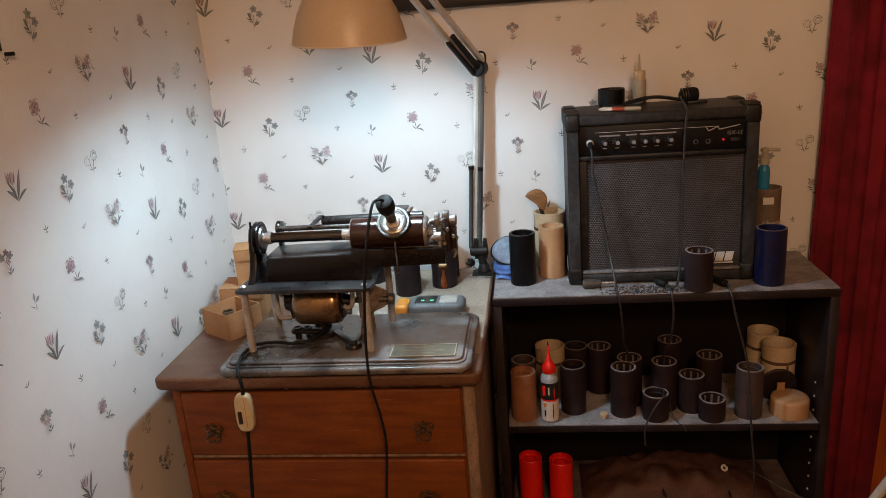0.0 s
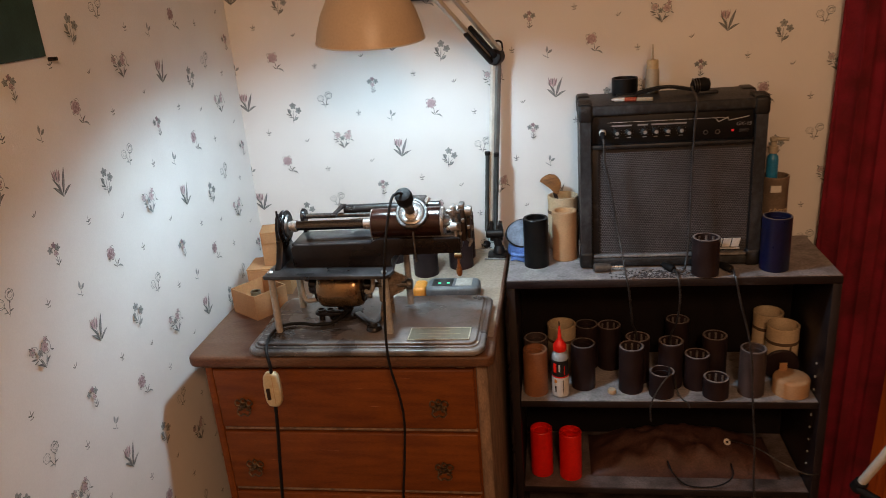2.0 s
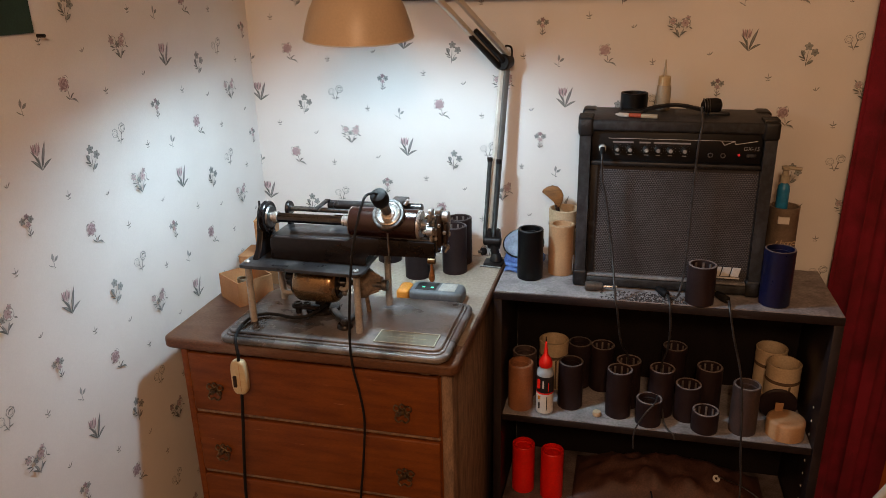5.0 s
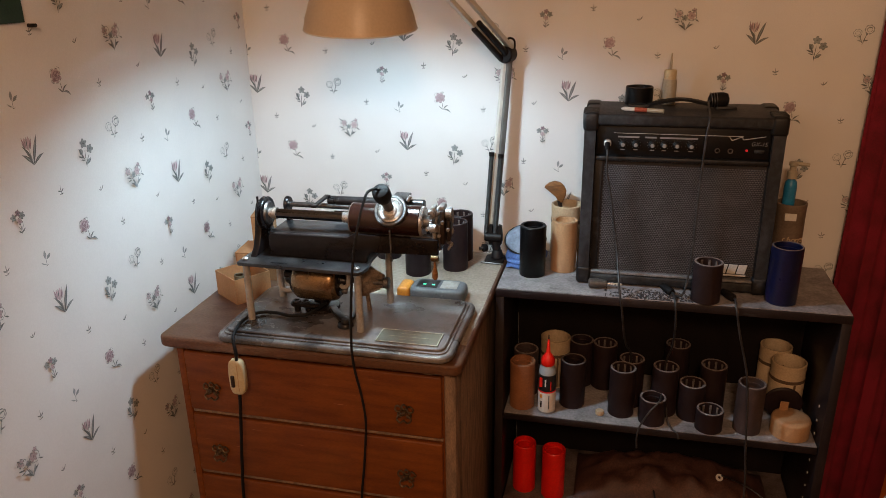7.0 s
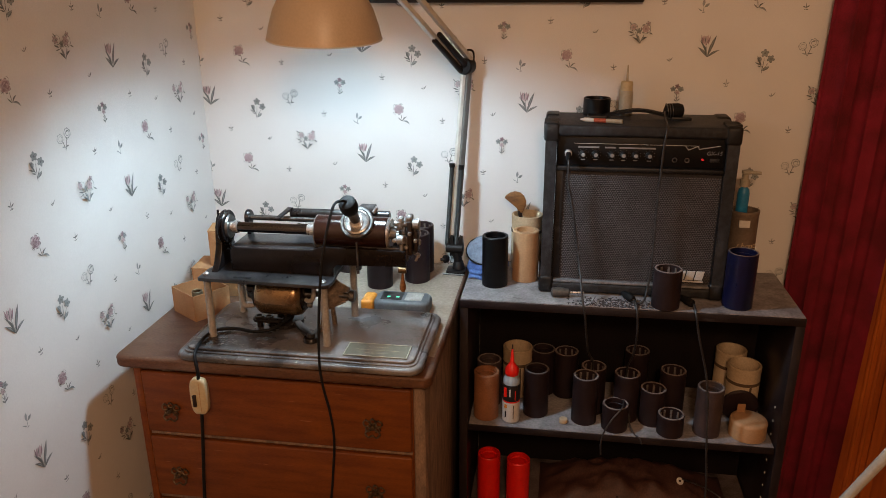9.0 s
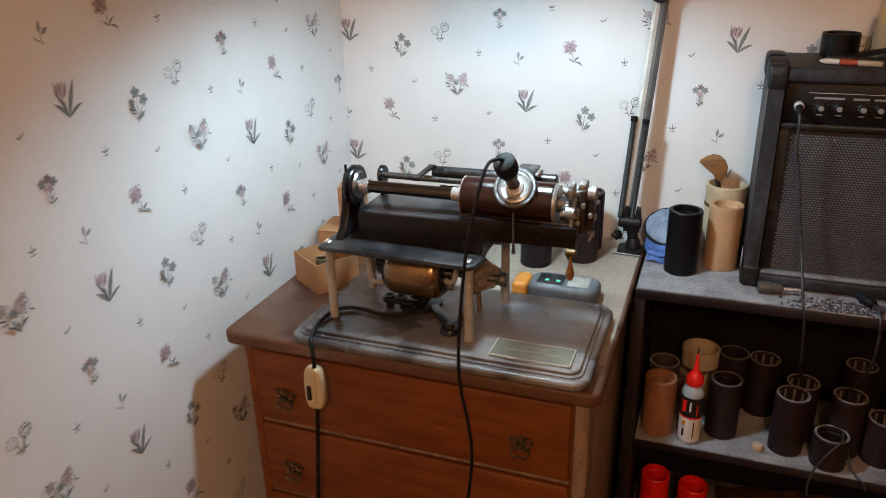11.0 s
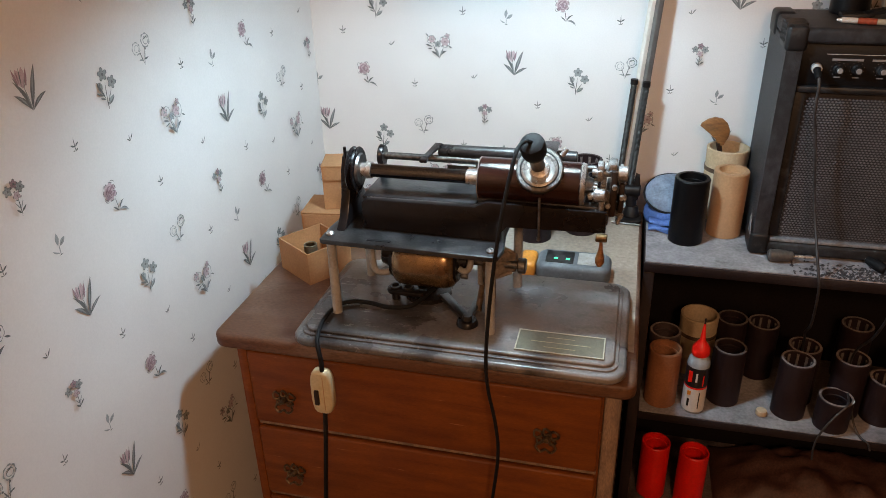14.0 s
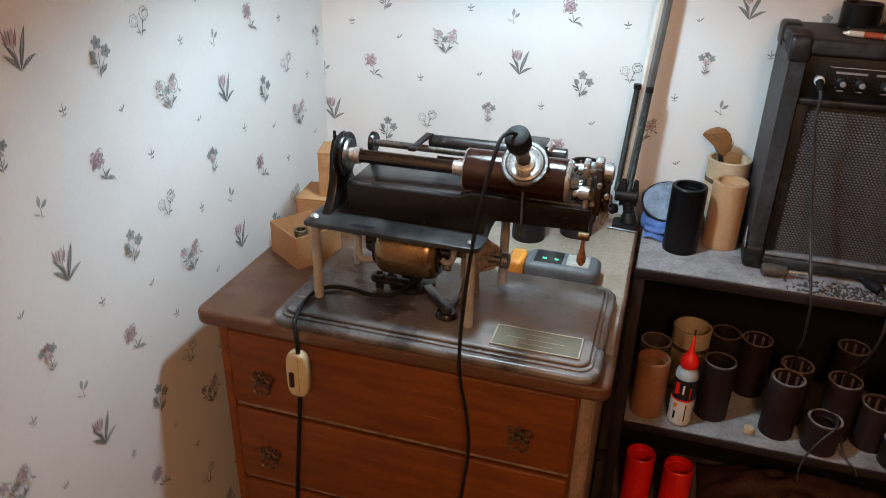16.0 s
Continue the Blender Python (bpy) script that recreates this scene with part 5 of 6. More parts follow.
tube(bm, [(0.2085, -0.597, 0.691), (0.206, -0.598, 0.655), (0.202, -0.598, 0.61), (0.194, -0.597, 0.53), (0.188, -0.596, 0.44), (0.19, -0.596, 0.25), (0.19, -0.598, 0.05), (0.17, -0.63, 0.005)], 0.0031, 8)
part("cord", bm, RUBBER, sw, "black fabric-covered cord")


# ---- wax cylinders ----
def build_cylinder(height, mats, ribs=True, label="", group="wax cylinders on the bookcase", outer=0.0275, inner=0.0222, category="wax cylinder", name="wax_cylinder"):
    c = thing(name, (0, 0, 0), label, category, group)
    h = height
    part("tube", lathe(bmesh.new(), [(outer - 0.0012, 0), (outer, 0.0012), (outer, h - 0.0012), (outer - 0.0008, h - 0.0002), (inner + 0.0004, h - 0.0002), (inner, h - 0.002), (inner, 0.004), (0.002, 0.003), (0.002, 0.0)], Matrix(), 36, close=True), mats[0], c)
    part("rim", ring(bmesh.new(), (0, 0, h - 0.0001), (0, 0, h + 0.0006), outer - 0.0008, inner + 0.0006, 36, 0.0002), mats[1], c, "dusty worn rim")
    if not ribs:
        part("ledge", ring(bmesh.new(), (0, 0, h - 0.016), (0, 0, h - 0.0095), inner - 0.0001, inner - 0.0028, 36, 0.0008), mats[0], c)
    if ribs:
        bm = bmesh.new()
        for k in range(9):
            a = 2 * math.pi * k / 9
            u, v = Vector((math.cos(a), math.sin(a), 0)), Vector((-math.sin(a), math.cos(a), 0))
            p = [u * (inner - 0.0002) + v * 0.0022, u * (inner - 0.0002) - v * 0.0022, u * (inner - 0.0022) - v * 0.0018, u * (inner - 0.0022) + v * 0.0018]
            slab(bm, [q + Vector((0, 0, h - 0.034)) for q in p], (0, 0, 0.030))
        ob = part("ribs", bm, RIB, c, "dusty inner ribs")
        tagged(ob, kind="stuff")
    return c


SHELF_Z, TOP_Z, DRESS_Z = 0.483, 0.7795, 0.775
tall = build_cylinder(0.110, (WAX, WAX_RIM), True, "dark brown wax cylinder blank with dusty ribbed bore")
tall.matrix_basis = pose(0.881, -0.190, SHELF_Z)
for x, y, r in ((0.899, -0.145, 20), (0.970, -0.167, 45), (1.001, -0.055, 70), (1.070, -0.140, 33), (0.840, -0.082, 55)):
    copy_thing(tall, pose(x, y, SHELF_Z, 0, 0, r))
plain = build_cylinder(0.110, (WAX, RIB), False, "dark brown wax cylinder blank with a plain bore")
plain.matrix_basis = pose(0.775, -0.175, SHELF_Z)
copy_thing(plain, pose(0.787, -0.077, SHELF_Z))
mid = build_cylinder(0.082, (WAX, WAX_RIM), True, "cut-down dark wax cylinder with ribbed bore")
mid.matrix_basis = pose(1.026, -0.175, SHELF_Z)
low = build_cylinder(0.046, (WAX, WAX_RIM), True, "short cut-down dark wax cylinder")
low.matrix_basis = pose(1.061, -0.215, SHELF_Z)
low2 = build_cylinder(0.058, (WAX, WAX_RIM), False, "short cut-down dark wax cylinder with wires in it")
low2.matrix_basis = pose(0.9455, -0.211, SHELF_Z)
brown = build_cylinder(0.110, (WAX_BROWN, WAX_BROWN), False, "warm brown wax cylinder")
brown.matrix_basis = pose(0.667, -0.202, SHELF_Z)
greyc = build_cylinder(0.110, (WAX_GREY, WAX_RIM), False, "grey-brown faded wax cylinder")
greyc.matrix_basis = pose(0.6675, -0.145, SHELF_Z)
copy_thing(greyc, pose(1.138, -0.203, SHELF_Z))
black = build_cylinder(0.110, (WAX_BLACK, WAX_BLACK), False, "glossy black wax cylinder", inner=0.021)
black.matrix_basis = pose(0.677, -0.156, TOP_Z)
front = build_cylinder(0.080, (WAX, WAX_RIM), True, "dark brown wax cylinder with dusty ribbed bore")
front.matrix_basis = pose(1.024, -0.226, TOP_Z)
blue = build_cylinder(0.114, (WAX_BLUE, WAX_RIM), False, "dark blue celluloid cylinder with worn rim", outer=0.0288, inner=0.0248)
blue.matrix_basis = pose(1.1655, -0.204, TOP_Z)
tan = build_cylinder(0.112, (TAN, TAN), False, "tan cardboard cylinder tube", inner=0.0195)
tan.matrix_basis = pose(0.7395, -0.116, TOP_Z)
behind = build_cylinder(0.108, (WAX, WAX_GREY), True, "dark brown wax cylinder standing on the dresser", group="wax cylinders on the dresser")
behind.matrix_basis = pose(0.506, -0.143, DRESS_Z)
for x, y, r in ((0.505, -0.083, 40), (0.432, -0.186, 15), (0.340, -0.100, 66)):
    copy_thing(behind, pose(x, y, DRESS_Z, 0, 0, r))
for k, x in enumerate((0.674, 0.742)):
    red = build_cylinder(0.122, (RED_PLASTIC, RED_PLASTIC), False, "bright red plastic tube standing on the shelf", "red tubes", 0.0262, 0.0225, "tube", "red_tube")
    red.matrix_basis = pose(x, -0.185 - 0.012 * k, 0.250)
stub = build_cylinder(0.035, (WAX_BLACK, WAX_GREY), False, "short black ring standing on the amplifier", "", 0.0275, 0.0235, "ring", "black_ring")
stub.matrix_basis = pose(0.874, -0.060, 1.131)


# ---- cartons for cylinders: pots with a collar and a brown paper band ----
def build_pot(x, y, z, h, r, label):
    p = thing("cardboard_pot", (x, y, z), label, "pot", "cream cardboard pots")
    m = Matrix.Translation((x, y, z))
    part("body", lathe(bmesh.new(), [(r - 0.001, 0), (r, 0.001), (r, h - 0.033), (r - 0.0005, h - 0.032), (r - 0.004, h - 0.032), (r - 0.004, 0.004), (0.002, 0.004), (0.002, 0)], m, 36, close=True), CREAM, p, "cream cardboard body")
    part("collar", lathe(bmesh.new(), [(r - 0.0032, h - 0.0319), (r - 0.0004, h - 0.0319), (r + 0.0004, h - 0.001), (r - 0.0004, h), (r - 0.0035, h), (r - 0.0045, h - 0.002)], m, 36, close=True), CREAM, p, "cream cardboard collar")
    part("band", ring(bmesh.new(), (x, y, z + h - 0.040), (x, y, z + h - 0.0325), r + 0.0007, r + 0.0001, 36, 0.0002), BAND, p, "dark brown paper band")
    part("seam", boxm(x + r * 0.20, x + r * 0.32, y - r - 0.0008, y - r * 0.90, z + 0.004, z + h - 0.041), BAND, p)
    return p


build_pot(0.728, -0.088, SHELF_Z, 0.118, 0.0335, "cream cardboard cylinder pot with a brown band")
build_pot(1.208, -0.046, SHELF_Z, 0.124, 0.033, "cream cardboard cylinder pot with a brown band")
build_pot(1.224, -0.108, SHELF_Z, 0.120, 0.035, "pale cream cardboard cylinder pot with a brown band")
build_pot(0.738, -0.040, TOP_Z, 0.1255, 0.0345, "cream cardboard pot holding a wooden brush")

# wooden brush standing in the pot
br = thing("wooden_brush", (0.722, -0.050, 0.79), "small orange-brown wooden scoop standing in the pot", "brush")
bm = bmesh.new()
tube(bm, [(0.744, -0.040, 0.790), (0.733, -0.044, 0.860), (0.720, -0.048, 0.914)], 0.0045, 8)
part("stick", bm, BROWN_PLASTIC, br)
o = [(0.723, -0.052, 0.916), (0.716, -0.052, 0.928), (0.704, -0.052, 0.938), (0.690, -0.052, 0.949), (0.692, -0.052, 0.954), (0.701, -0.052, 0.961), (0.712, -0.052, 0.965), (0.724, -0.052, 0.963), (0.733, -0.052, 0.955), (0.738, -0.052, 0.944), (0.737, -0.052, 0.932), (0.731, -0.052, 0.917)]
o = [(x - 0.003, y, h - 0.007) for x, y, h in o]
part("blade", slab(bmesh.new(), o, (0, 0.007, 0), 0.002), SPOON, br, "orange-brown wooden blade")

# round lidded box and dark disc behind it
lid = thing("round_box", (1.222, -0.200, SHELF_Z), "round tan cardboard box lid", "box")
part("box_side", lathe(bmesh.new(), [(0.036, 0), (0.0378, 0.001), (0.0380, 0.034), (0.0365, 0.0380), (0.031, 0.0405), (0.001, 0.0420)], Matrix.Translation((1.222, -0.200, SHELF_Z)), 48), TAN, lid, "", 50)
part("paper_tab", slab(bmesh.new(), [(1.202, -0.178, 0.5235), (1.218, -0.178, 0.5235), (1.219, -0.176, 0.541), (1.203, -0.176, 0.541)], (0, 0.0015, 0)), CARTON, lid, "small upright paper tab")
disc = single("dark_disc", rodm((1.213, -0.1535, 0.5225), (1.213, -0.1455, 0.5235), 0.0395, segs=40, bevel=0.003), WAX, "dark round disc leaning on edge", "disc", place=(1.213, -0.150, SHELF_Z))

# small puck
single("wax_puck", lathe(bmesh.new(), [(0.008, 0), (0.0092, 0.001), (0.0095, 0.006), (0.0085, 0.0095), (0.002, 0.0105)], Matrix.Translation((0.837, -0.208, SHELF_Z)), 20), CREAM, "small cream wax puck lying on the shelf", "puck", place=(0.837, -0.208, SHELF_Z))

# glue bottle
gb = thing("glue_bottle", (0.726, -0.214, SHELF_Z), "small glue bottle with red nozzle and black and white label", "bottle")
m = Matrix.Translation((0.726, -0.214, SHELF_Z))
part("body", lathe(bmesh.new(), [(0.0165, 0), (0.0180, 0.002), (0.0180, 0.088), (0.0165, 0.096), (0.0115, 0.103), (0.0100, 0.106)], m, 32), BOTTLE, gb, "grey plastic body")
part("lower_label", ring(bmesh.new(), (0.726, -0.214, SHELF_Z + 0.004), (0.726, -0.214, SHELF_Z + 0.047), 0.01835, 0.0179, 32, 0.0001), LABEL_WHITE, gb, "white label")
ul = part("upper_label", ring(bmesh.new(), (0.726, -0.214, SHELF_Z + 0.0505), (0.726, -0.214, SHELF_Z + 0.086), 0.01835, 0.0179, 32, 0.0001), LABEL_BLACK, gb, "black label")
part("label_stripe", ring(bmesh.new(), (0.726, -0.214, SHELF_Z + 0.0472), (0.726, -0.214, SHELF_Z + 0.0503), 0.01835, 0.0179, 32, 0.0001), RED_PLASTIC, gb, "red label stripe")
for dx, z0, z1, w, mt in ((-0.010, 0.060, 0.080, 0.0045, RED_PLASTIC), (-0.002, 0.062, 0.078, 0.0015, LABEL_WHITE), (0.006, 0.012, 0.042, 0.0008, BROWN_PLASTIC), (0.009, 0.054, 0.074, 0.0008, RED_PLASTIC), (-0.009, 0.036, 0.043, 0.004, ORANGE), (-0.010, 0.014, 0.028, 0.0018, LABEL_BLACK)):
    y = -0.214 - math.sqrt(0.01845**2 - dx * dx)
    part("label_bar", boxm(0.726 + dx - w, 0.726 + dx + w, y - 0.0006, y + 0.002, SHELF_Z + z0, SHELF_Z + z1), mt, gb)
cap = part("cap", lathe(bmesh.new(), [(0.0135, 0.1045), (0.0145, 0.108), (0.0140, 0.117), (0.0085, 0.125), (0.0045, 0.131), (0.0018, 0.158), (0.0010, 0.159)], m, 24), RED_PLASTIC, gb, "bright red screw cap and nozzle")
part("nozzle_tip", lathe(bmesh.new(), [(0.0016, 0.1592), (0.0011, 0.168), (0.0005, 0.169)], m, 12), BROWN_PLASTIC, cap)

gb.location.x, gb.scale = 0.7225, (1.04, 1.04, 1.09)

# ---- things behind the blue cylinder ----
tin = thing("tin_can", (1.181, -0.108, TOP_Z), "tall grey-brown cardboard can with faded lettering", "can")
m = Matrix.Translation((1.181, -0.108, TOP_Z))
part("can", lathe(bmesh.new(), [(0.0275, 0), (0.0285, 0.001), (0.0285, 0.165), (0.0290, 0.166), (0.0290, 0.173), (0.0255, 0.173), (0.0250, 0.120), (0.002, 0.120), (0.002, 0)], m, 36, close=True), TINCAN, tin)
part("paper_label", boxm(1.166, 1.187, -0.1385, -0.1310, TOP_Z + 0.143, TOP_Z + 0.157), LABEL_WHITE, tin, "small paper label")
for k, letter in enumerate("phone"):
    dx = -0.0150 + 0.0078 * k
    lettering(letter, 0.0170, (1.181 + dx, -0.1086 - math.sqrt(0.0285**2 - (dx + 0.004) ** 2), TOP_Z + 0.098), tin, CREAM)
pump = thing("pump_bottle", (1.181, -0.082, TOP_Z + 0.12), "blue-green pump bottle standing in the can", "bottle")
m = Matrix.Translation((1.175, -0.104, TOP_Z + 0.1205))
part("body", lathe(bmesh.new(), [(0.0105, 0), (0.0115, 0.002), (0.0118, 0.084), (0.0105, 0.093), (0.0070, 0.097), (0.0065, 0.0995)], m, 24), TEAL, pump)
part("pump_head", lathe(bmesh.new(), [(0.0095, 0.0997), (0.0095, 0.113), (0.0060, 0.116), (0.0060, 0.124), (0.0085, 0.126), (0.0085, 0.132), (0.002, 0.134)], m, 20), CLEAR, pump, "pale plastic pump head")
part("spout", rodm((1.180, -0.106, TOP_Z + 0.2500), (1.203, -0.110, TOP_Z + 0.2490), 0.0040, 0.0034, 12), CLEAR, pump)

# ---- on the amplifier ----
ob = thing("oil_bottle", (0.932, -0.060, 1.131), "cloudy yellowish plastic bottle with a thin spout", "bottle")
m = Matrix.Translation((0.932, -0.055, 1.131))
part("body", lathe(bmesh.new(), [(0.0135, 0), (0.0142, 0.001), (0.0142, 0.044), (0.0130, 0.050)], m, 24), CLEAR, ob)
part("cap", lathe(bmesh.new(), [(0.0122, 0.0502), (0.0124, 0.066), (0.0110, 0.0685), (0.004, 0.069)], m, 24), BAKELITE, ob, "yellowish ribbed cap")
part("spout", lathe(bmesh.new(), [(0.0028, 0.0692), (0.0014, 0.100), (0.0006, 0.101)], m, 12), CLEAR, ob)
PEN_RED = material("faded_orange_red", (0.50, 0.09, 0.04), 0.5, var=0.3, scale=200)
pen = thing("marker_pen", (0.89, -0.165, 1.1325), "white marker pen with an orange-red band", "pen")
for p, q, r, mt, lb in (((0.846, -0.148, 1.1355), (0.866, -0.153, 1.1355), 0.0040, LABEL_WHITE, ""), ((0.8662, -0.1531, 1.1355), (0.889, -0.1588, 1.1355), 0.0043, PEN_RED, "orange-red band"), ((0.8892, -0.1588, 1.1355), (0.920, -0.1665, 1.1355), 0.0042, CLEAR, "")):
    part("barrel", rodm(p, q, r, segs=14, bevel=0.0006), mt, pen, lb)
part("tip", rodm((0.840, -0.1465, 1.1355), (0.8458, -0.1479, 1.1355), 0.0015, 0.0030, 12), LABEL_WHITE, pen)
mic2 = thing("vocal_microphone", (1.020, -0.105, 1.15), "black microphone lying over the amplifier's handle", "microphone")
part("head", lathe(bmesh.new(), [(0.006, 0), (0.0125, 0.004), (0.0145, 0.012), (0.0145, 0.028), (0.0120, 0.036), (0.005, 0.039)], axis((1.004, -0.104, 1.1480), (1.044, -0.098, 1.1495))[0], 24), RUBBER, mic2)
for k in range(3):
    part("pale_ring", ring(bmesh.new(), (1.0085 + 0.005 * k, -0.1035, 1.1485), (1.0095 + 0.005 * k, -0.1034, 1.1486), 0.0150, 0.0120, 24, 0.0002), STEEL, mic2)
bm = bmesh.new()
tube(bm, [(1.006, -0.108, 1.147), (1.003, -0.130, 1.145), (1.002, -0.170, 1.1375), (1.001, -0.196, 1.125), (0.997, -0.2005, 1.084), (0.995, -0.202, 0.976), (0.994, -0.206, 0.873), (0.988, -0.215, 0.805), (0.978, -0.235, 0.788), (0.960, -0.225, 0.784)], 0.0022, 8)
part("lead", bm, LEAD, mic2, "thin black lead")


# ---- plugs and leads on the bookcase ----
def build_lead(name, plug, points, label, body=RUBBER):
    l = thing(name, plug[0], label, "cable", "audio leads")
    a, b = Vector(plug[0]), Vector(plug[1])
    d = (b - a).normalized()
    k = 1.0 if points else 1.25
    part("plug", lathe(bmesh.new(), [(0.0055 * k, 0), (0.0078 * k, 0.003), (0.0080 * k, 0.016), (0.0072 * k, 0.026), (0.0060 * k, 0.036), (0.0030, 0.038)], axis(a, b)[0], 20), body, l, "plug body")
    part("plug_pin", rodm(a + d * 0.0385, a + d * 0.066, 0.0031, segs=12), CHROME, l, "nickel plug pin")
    if points:
        part("wire", tube(bmesh.new(), points, 0.0022, 8), LEAD, l, "thin black wire")
    return l


SMOKY = material("smoky_grey_plastic", (0.10, 0.088, 0.080), 0.4, var=0.35, scale=120)
jk = thing("jack_lead", (0.819, -0.19, 1.07), "thin black lead plugged into the amplifier", "cable", "audio leads")
part("plug", lathe(bmesh.new(), [(0.0062, 0), (0.0066, 0.004), (0.0048, 0.006), (0.0048, 0.022), (0.0030, 0.026)], axis((0.819, -0.1825, 1.0752), (0.821, -0.25, 1.050))[0], 18), RUBBER, jk, "black plug")
part("plug_collar", ring(bmesh.new(), (0.819, -0.1815, 1.0755), (0.8193, -0.1875, 1.0735), 0.0068, 0.0048, 20, 0.0008), SILVER, jk, "bright metal collar")
bm = bmesh.new()
tube(bm, [(0.8195, -0.205, 1.068), (0.8205, -0.213, 1.055), (0.822, -0.212, 1.02), (0.830, -0.207, 0.985), (0.849, -0.212, 0.876), (0.860, -0.257, 0.800), (0.8665, -0.262, 0.766), (0.876, -0.232, 0.690), (0.884, -0.180, 0.640), (0.896, -0.142, 0.600), (0.898, -0.138, 0.540)], 0.0022, 8)
part("wire", bm, LEAD, jk)
build_lead("plug_lead", ((0.798, -0.208, 0.7897), (0.866, -0.204, 0.7897)), None, "smoky grey jack plug lying loose on the bookcase", SMOKY)
build_lead("plug_lead", ((0.962, -0.222, 0.7876), (0.950, -0.200, 0.7876)), [(0.962, -0.222, 0.7876), (0.9655, -0.235, 0.788), (0.968, -0.256, 0.776), (0.972, -0.252, 0.73), (0.9735, -0.215, 0.665), (0.968, -0.170, 0.605), (0.968, -0.166, 0.54)], "black plug with a wire hanging into a cylinder")
build_lead("plug_lead", ((1.077, -0.228, 0.7876), (1.064, -0.205, 0.7876)), [(1.077, -0.228, 0.7876), (1.0785, -0.240, 0.788), (1.081, -0.2585, 0.772), (1.091, -0.258, 0.727), (1.118, -0.257, 0.618), (1.1325, -0.256, 0.461), (1.140, -0.256, 0.392), (1.145, -0.250, 0.300), (1.15, -0.255, 0.20), (1.15, -0.262, 0.05), (1.16, -0.29, 0.004)], "black plug with a wire hanging down the bookcase")
wr = thing("wire_offcut", (0.95, -0.213, SHELF_Z), "thin black wire draped over the short cylinder", "cable", "audio leads")
bm = bmesh.new()
tube(bm, [(0.962, -0.208, 0.548), (0.9565, -0.236, 0.5455), (0.938, -0.247, 0.525), (0.922, -0.253, 0.495), (0.9165, -0.256, 0.470), (0.918, -0.257, 0.441)], 0.0018, 8)
part("wire", bm, LEAD, wr)
wr2 = thing("wire_offcut", (0.99, -0.24, SHELF_Z), "thin black wire curling over the shelf edge", "cable", "audio leads")
part("wire", tube(bmesh.new(), [(0.974, -0.206, 0.515), (0.977, -0.228, 0.500), (0.986, -0.240, 0.4875), (0.996, -0.2495, 0.484), (1.001, -0.252, 0.472)], 0.0019, 8), LEAD, wr2)
wr3 = thing("wire_offcut", (1.2, -0.2, 0.25), "pale grey wire trailing from the bag", "cable", "audio leads")
part("wire", tube(bmesh.new(), [(1.112, -0.150, 0.322), (1.160, -0.200, 0.336), (1.210, -0.232, 0.318), (1.250, -0.2525, 0.307), (1.272, -0.2505, 0.303), (1.2835, -0.245, 0.302)], 0.0016, 8), STEEL, wr3)
# crumpled bag of scraps on the lower shelf
bm = bmesh.new()
bmesh.ops.create_grid(bm, x_segments=46, y_segments=22, size=0.5)
for v in bm.verts:
    u, w = v.co.x * 2, v.co.y * 2
    fall = max(0.0, 1 - abs(u) ** 3) * max(0.0, 1 - abs(w) ** 4)
    q = Vector((u * 5, w * 3, 0.3))
    h = 0.080 * fall * (0.75 + 0.22 * noise.noise(q)) + 0.006 * fall * noise.noise(q * 2.3) + 0.004 * fall * noise.noise(q * 5.3)
    v.co = Vector((1.005 + 0.215 * u, -0.115 + 0.085 * w, 0.2505 + max(0.0, h)))
ret = bmesh.ops.extrude_face_region(bm, geom=bm.faces[:])
for v in [g for g in ret["geom"] if isinstance(g, bmesh.types.BMVert)]:
    v.co.z = 0.2502
bag = thing("plastic_bag", (1.005, -0.115, 0.2502), "crumpled dark brown plastic bag of scraps on the shelf", "bag")
part("bag_body", bm, BAG, bag, "", 85)
part("drawstring", tube(bmesh.new(), [(0.966, -0.195, 0.292), (0.974, -0.226, 0.282), (1.000, -0.237, 0.260), (1.037, -0.239, 0.2535), (1.080, -0.237, 0.260), (1.107, -0.226, 0.276), (1.110, -0.192, 0.285)], 0.0018, 8), RUBBER, bag, "thin black drawstring loop")
single("washer", ring(bmesh.new(), (1.108, -0.1500, 0.3160), (1.1083, -0.1510, 0.3172), 0.0082, 0.0030, 24, 0.0003), LABEL_WHITE, "small pale washer lying on the crumpled bag", "washer", place=(1.108, -0.150, 0.316))

# wax shavings in front of the amplifier
for kind, mt, count in (("dark wax shavings scattered on the dusty top", SCRAP, 420), ("pale wax dust flakes scattered on the dusty top", PALE_SCRAP, 120)):
    verts, faces = [], []
    rnd = random.Random(count)
    for k in range(count):
        cx, cy = rnd.gauss(0.925, 0.042), -0.246 + abs(rnd.gauss(0.0, 0.024))
        if not (0.83 < cx < 1.0 and cy < -0.196):
            continue
        a, l, w, n = rnd.uniform(0, 6.28), rnd.uniform(0.0012, 0.0040), rnd.uniform(0.0007, 0.0018), len(verts)
        dx, dy = math.cos(a), math.sin(a)
        for su, sv in ((-1, -1), (1, -1), (1, 1), (-1, 1)):
            verts.append((cx + su * l * dx - sv * w * dy, cy + su * l * dy + sv * w * dx, TOP_Z + 0.0003))
        verts.append((cx, cy, TOP_Z + rnd.uniform(0.0010, 0.0032)))
        faces += [(n, n + 1, n + 4), (n + 1, n + 2, n + 4), (n + 2, n + 3, n + 4), (n + 3, n, n + 4), (n + 3, n + 2, n + 1, n)]
    me = bpy.data.meshes.new("wax_shavings")
    me.from_pydata(verts, [], faces)
    me.materials.append(mt)
    tagged(new("wax_shavings", me), kind, "shavings", kind="stuff")

